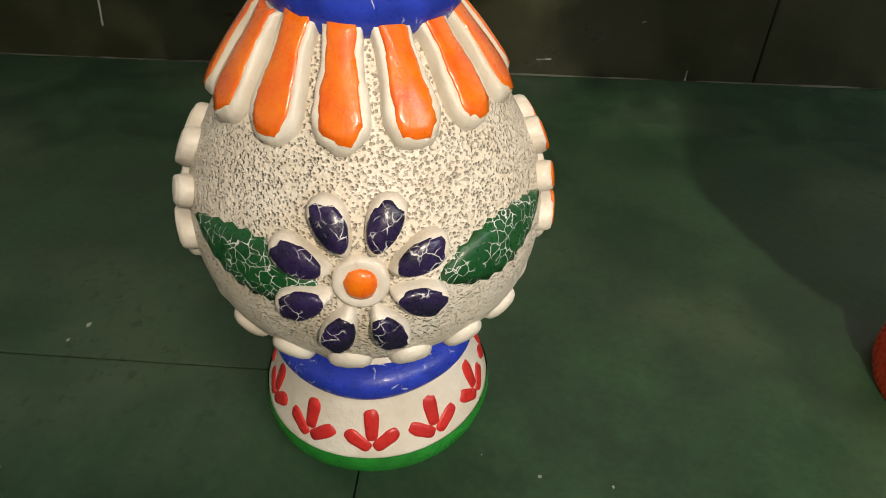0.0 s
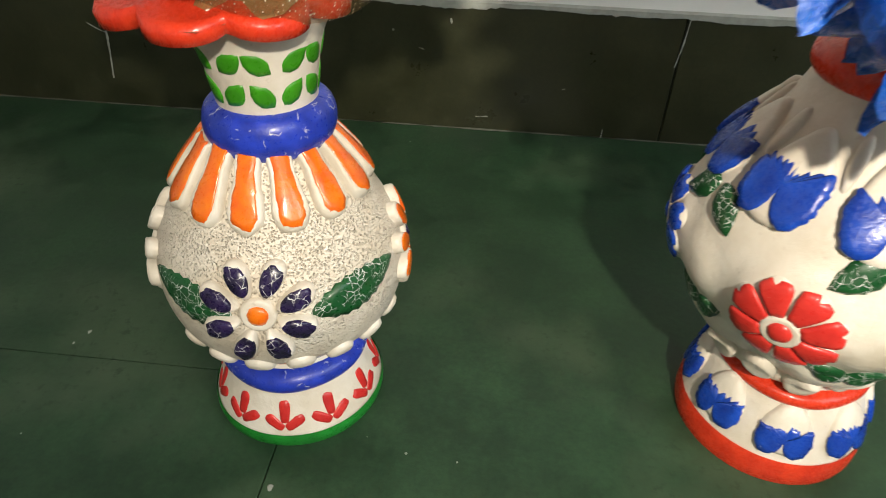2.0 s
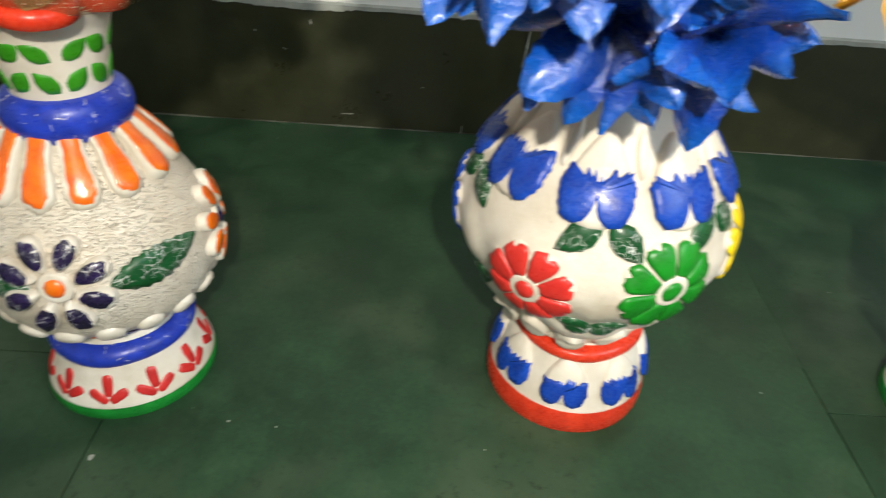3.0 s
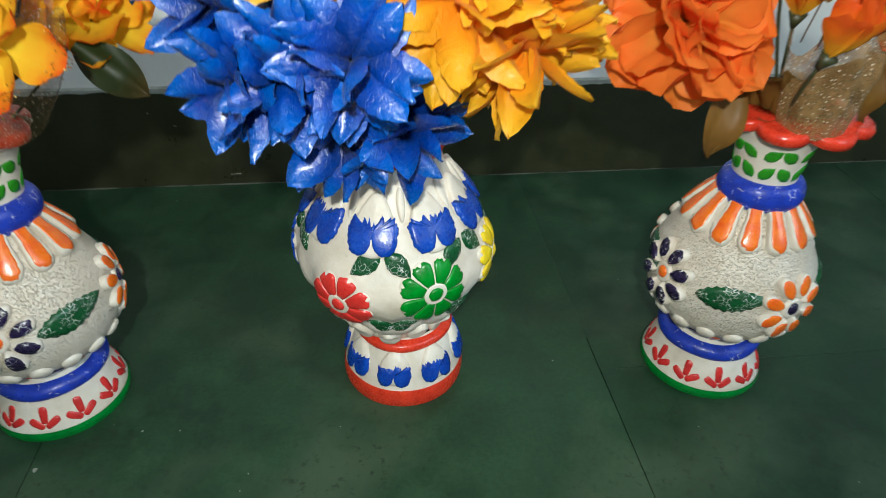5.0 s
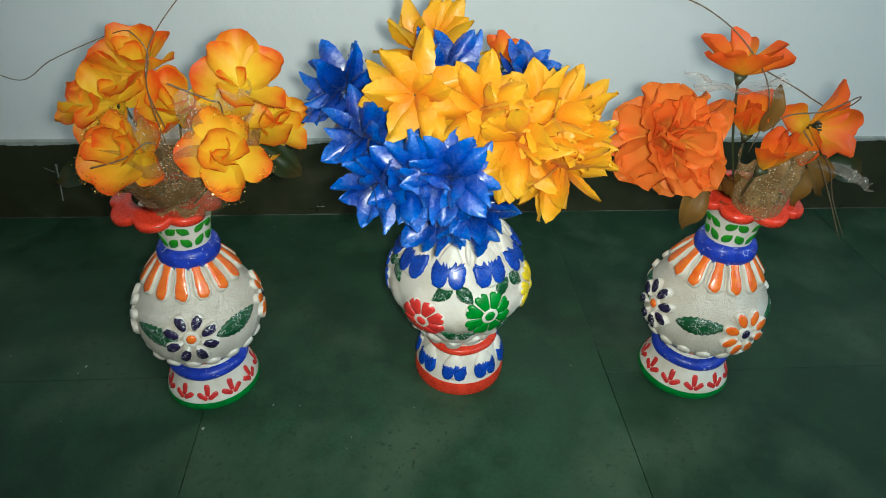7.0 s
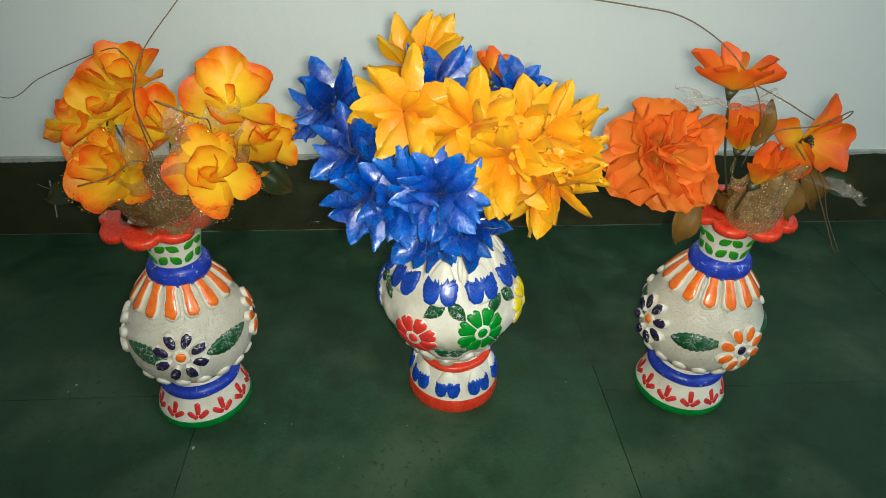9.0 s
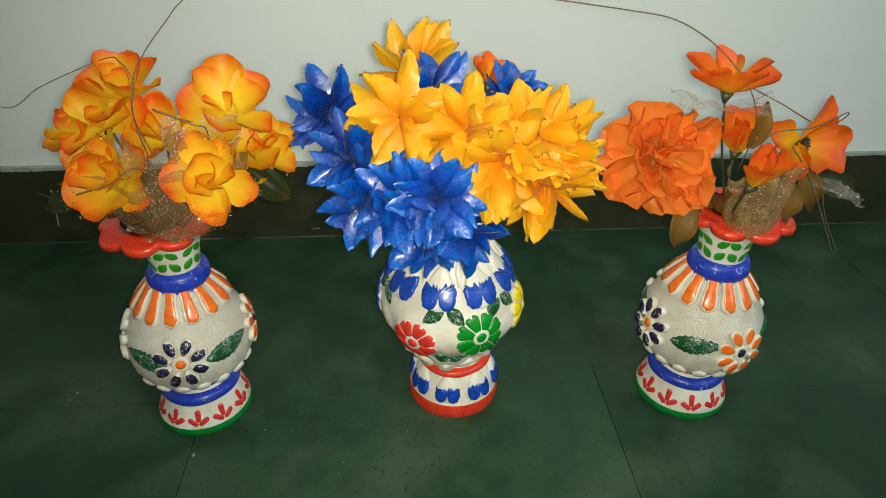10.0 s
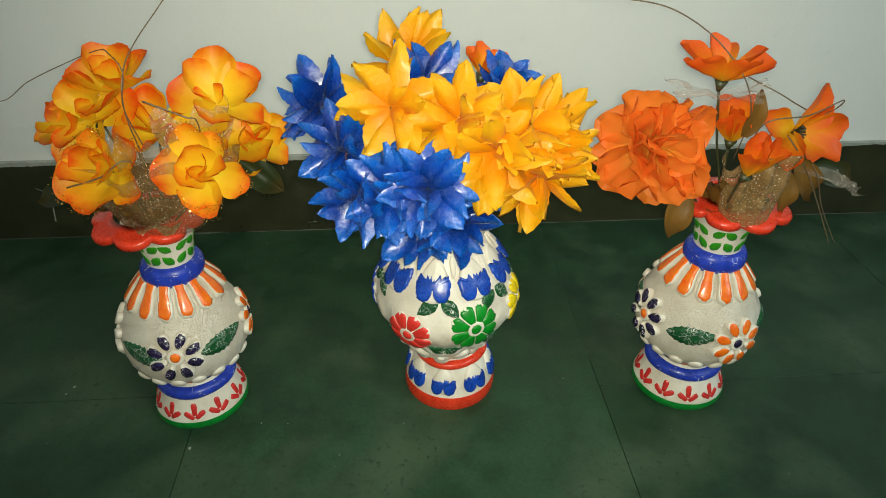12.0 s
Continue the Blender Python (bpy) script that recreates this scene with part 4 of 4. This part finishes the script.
# ---- loose wires ----
def wire(label, pts, r=0.0008):
    ob = new("wire", mesh_of("wire", tube_bm(pts, r, r * 0.8, 6, 8), M_WIRE))
    return tagged(ob, label, "wire", "thin wires in the bouquets")


wire("thin brown wire rising from the roses", [(0.012, 0.06, 0.36), (0.012, 0.045, 0.42), (0.016, 0.055, 0.455), (0.030, 0.06, 0.479), (0.055, 0.062, 0.507), (0.074, 0.065, 0.526), (0.12, 0.08, 0.56)], 0.0007)
wire("thin brown wire bent over the roses", [(0.020, 0.048, 0.380), (0.014, 0.04, 0.426), (0.022, 0.04, 0.459), (0.010, 0.05, 0.474), (-0.017, 0.09, 0.466), (-0.060, 0.1, 0.449), (-0.099, 0.1, 0.432), (-0.134, 0.1, 0.412), (-0.175, 0.1, 0.43)], 0.0006)
wire("short brown wire among the roses", [(0.037, 0.03, 0.435), (0.072, 0.03, 0.419), (0.082, 0.035, 0.410), (0.075, 0.05, 0.36)], 0.0009)
wire("short brown wire across the rose", [(-0.035, -0.012, 0.368), (-0.001, -0.014, 0.379), (0.022, -0.008, 0.392), (0.03, 0.03, 0.36)], 0.0009)
wire("thin brown wire arching from the orange flowers", [(0.42, 0.07, 0.525), (0.491, 0.06, 0.517), (0.536, 0.06, 0.509), (0.572, 0.055, 0.492), (0.601, 0.045, 0.469), (0.622, 0.03, 0.440), (0.634, 0.03, 0.405), (0.64, 0.05, 0.35)])
wire("thin brown wire beside the upper flower", [(0.631, 0.05, 0.442), (0.680, 0.045, 0.418), (0.718, 0.05, 0.390), (0.70, 0.06, 0.34)])
wire("thin brown wire looped before the orange flower", [(0.640, 0.03, 0.350), (0.644, 0.02, 0.402), (0.682, 0.01, 0.415), (0.719, 0.02, 0.426), (0.724, 0.03, 0.415), (0.714, 0.04, 0.400)])
wire("thin pale wire hanging beside the vase", [(0.68, 0.03, 0.385), (0.694, 0.02, 0.366), (0.722, 0.02, 0.325), (0.764, 0.02, 0.254)], 0.0008)
wire("thin pale wire hanging beside the vase", [(0.70, 0.04, 0.375), (0.726, 0.03, 0.340), (0.746, 0.03, 0.298), (0.778, 0.03, 0.248)], 0.0006)

# ---- skirting and floor ----
baseboard = structure("baseboard", box_bm(WX0, 0.5035, -0.02, WX1, WY1, 0.149), M_GROUT, "dark stone skirting with scuffed paint along its top", "skirting")
for a, b in ((-1.498, -0.9), (-0.898, 0.3238), (0.3252, 1.54), (1.542, 2.048)):
    part("skirting_tile", box_bm(a, 0.5, 0.0005, b, 0.5042, 0.153 + random.uniform(-0.001, 0.001), 0.0012), M_SKIRT, baseboard, smooth=False)


def smear(pts, w, seed):
    """A flat uneven streak of old paint on the skirting."""
    bm = bmesh.new()
    line = spline([(x, 0.4992, z) for x, z in pts], 10)
    rows = []
    for i, q in enumerate(line):
        k = w * (0.35 + abs(noise.noise(Vector((i * 0.45, seed, 0)))) * 1.3)
        d = (line[min(i + 1, len(line) - 1)] - line[max(i - 1, 0)]).normalized()
        s = Vector((-d.z, 0, d.x))
        rows.append((bm.verts.new(q + s * k), bm.verts.new(q - s * k)))
    for u, v in zip(rows, rows[1:]):
        bm.faces.new((u[0], u[1], v[1], v[0]))
    return bm


for i, (pts, w) in enumerate((
    ([(-0.349, 0.112), (-0.352, 0.08), (-0.358, 0.036)], 0.0022), ([(-0.372, 0.105), (-0.36, 0.098), (-0.35, 0.094)], 0.001),
    ([(0.255, 0.001), (0.2555, 0.012)], 0.001), ([(0.3275, 0.15), (0.3255, 0.12), (0.322, 0.095)], 0.001),
    ([(0.066, 0.136), (0.067, 0.13)], 0.0012), ([(0.10, 0.018), (0.115, 0.019)], 0.0008), ([(0.03, 0.1), (0.036, 0.098)], 0.0006), ([(0.2, 0.06), (0.204, 0.061)], 0.0007),
)):
    part("paint_smear", smear(pts, w, i * 3.1), M_SMEAR, baseboard, smooth=False)
bm = bmesh.new()
row = []
for i in range(700):
    x = WX0 + 0.002 + (WX1 - WX0 - 0.004) * i / 699
    n = noise.noise(Vector((x * 9, 0, 0))) * 0.5 + noise.noise(Vector((x * 45, 3, 0))) * 0.35 + noise.noise(Vector((x * 160, 5, 0))) * 0.25
    low = 0.1525 - max(0.0008, 0.0035 + 0.0075 * n)
    row.append((bm.verts.new((x, 0.4988, low)), bm.verts.new((x, 0.4988, 0.155)), bm.verts.new((x, WY1, 0.1562))))
for u, v in zip(row, row[1:]):
    bm.faces.new((u[0], v[0], v[1], u[1]))
    bm.faces.new((u[1], v[1], v[2], u[2]))
part("paint_edge", bm, M_SMEAR, baseboard, "ragged white paint along the top edge", smooth=False)

bm = bmesh.new()
row = []
for i in range(500):
    x = WX0 + 0.002 + (WX1 - WX0 - 0.004) * i / 499
    k = max(0.0, 0.5 + noise.noise(Vector((x * 14, 2, 7))) + 0.5 * noise.noise(Vector((x * 70, 4, 7))))
    row.append((bm.verts.new((x, 0.4999 - 0.0022 * k, 0.0004)), bm.verts.new((x, 0.4994, 0.0012 + 0.0012 * k))))
for u, v in zip(row, row[1:]):
    bm.faces.new((u[0], v[0], v[1], u[1]))
part("joint_mortar", bm, M_SEAM, baseboard, "thin pale mortar along the foot of the skirting", smooth=False)

floor = structure("floor", box_bm(WX0, WY0, -0.06, WX1, WY1, -0.0032), M_GROUT, "dark green polished stone slab floor with fine joints", "floor")
CHIPS = ((0.003, -0.013, 0.004), (-0.188, 0.091, 0.002), (-0.182, 0.104, 0.003), (0.19, -0.035, 0.0012), (0.185, -0.052, 0.001), (0.27, 0.01, 0.001), (0.12, 0.02, 0.0012), (0.36, 0.2, 0.0012))
COLUMNS = ((-1.5, -1.1, (0.35, -0.2)), (-1.1, -0.551, (0.2, -0.36)), (-0.551, -0.003, (0.079,)), (-0.003, 0.543, (-0.32,)), (0.543, 1.09, (0.062,)), (1.09, 1.64, (-0.12,)), (1.64, 2.05, (0.1,)))
G = 0.0004
for x0, x1, cuts in COLUMNS:
    ys, y = [WY1], None
    for c in cuts:
        ys.append(c)
    while ys[-1] > WY0 + 0.6:
        ys.append(ys[-1] - 0.55)
    ys.append(WY0)
    for ya, yb in zip(ys, ys[1:]):
        k = random.uniform(-0.0003, 0.0)
        part("slab", box_bm(x0 + G, yb + G, -0.02, x1 - G, ya - G, k, 0.0004), M_FLOOR, floor, smooth=False)

# worn spots and crumbs of old paint on the slabs
for i, (x, y, r) in enumerate(CHIPS):
    bm = bmesh.new()
    ring = [bm.verts.new((x + r * (0.6 + 0.7 * abs(noise.noise(Vector((a * 1.7, i, 0))))) * math.cos(a) * 0.6, y + r * (0.6 + 0.7 * abs(noise.noise(Vector((a * 1.7, i, 3))))) * math.sin(a), 0.0006)) for a in [2 * math.pi * k / 14 for k in range(14)]]
    bm.faces.new(ring)
    part("paint_chip", bm, M_SMEAR, floor, smooth=False)
part("joint_fill", box_bm(-0.0048, 0.09, -0.004, -0.0012, 0.5, -0.0001), M_FLOOR, floor, smooth=False)
part("joint_fill", box_bm(0.5412, 0.11, -0.004, 0.5448, 0.5, -0.0003), M_FLOOR, floor, smooth=False)
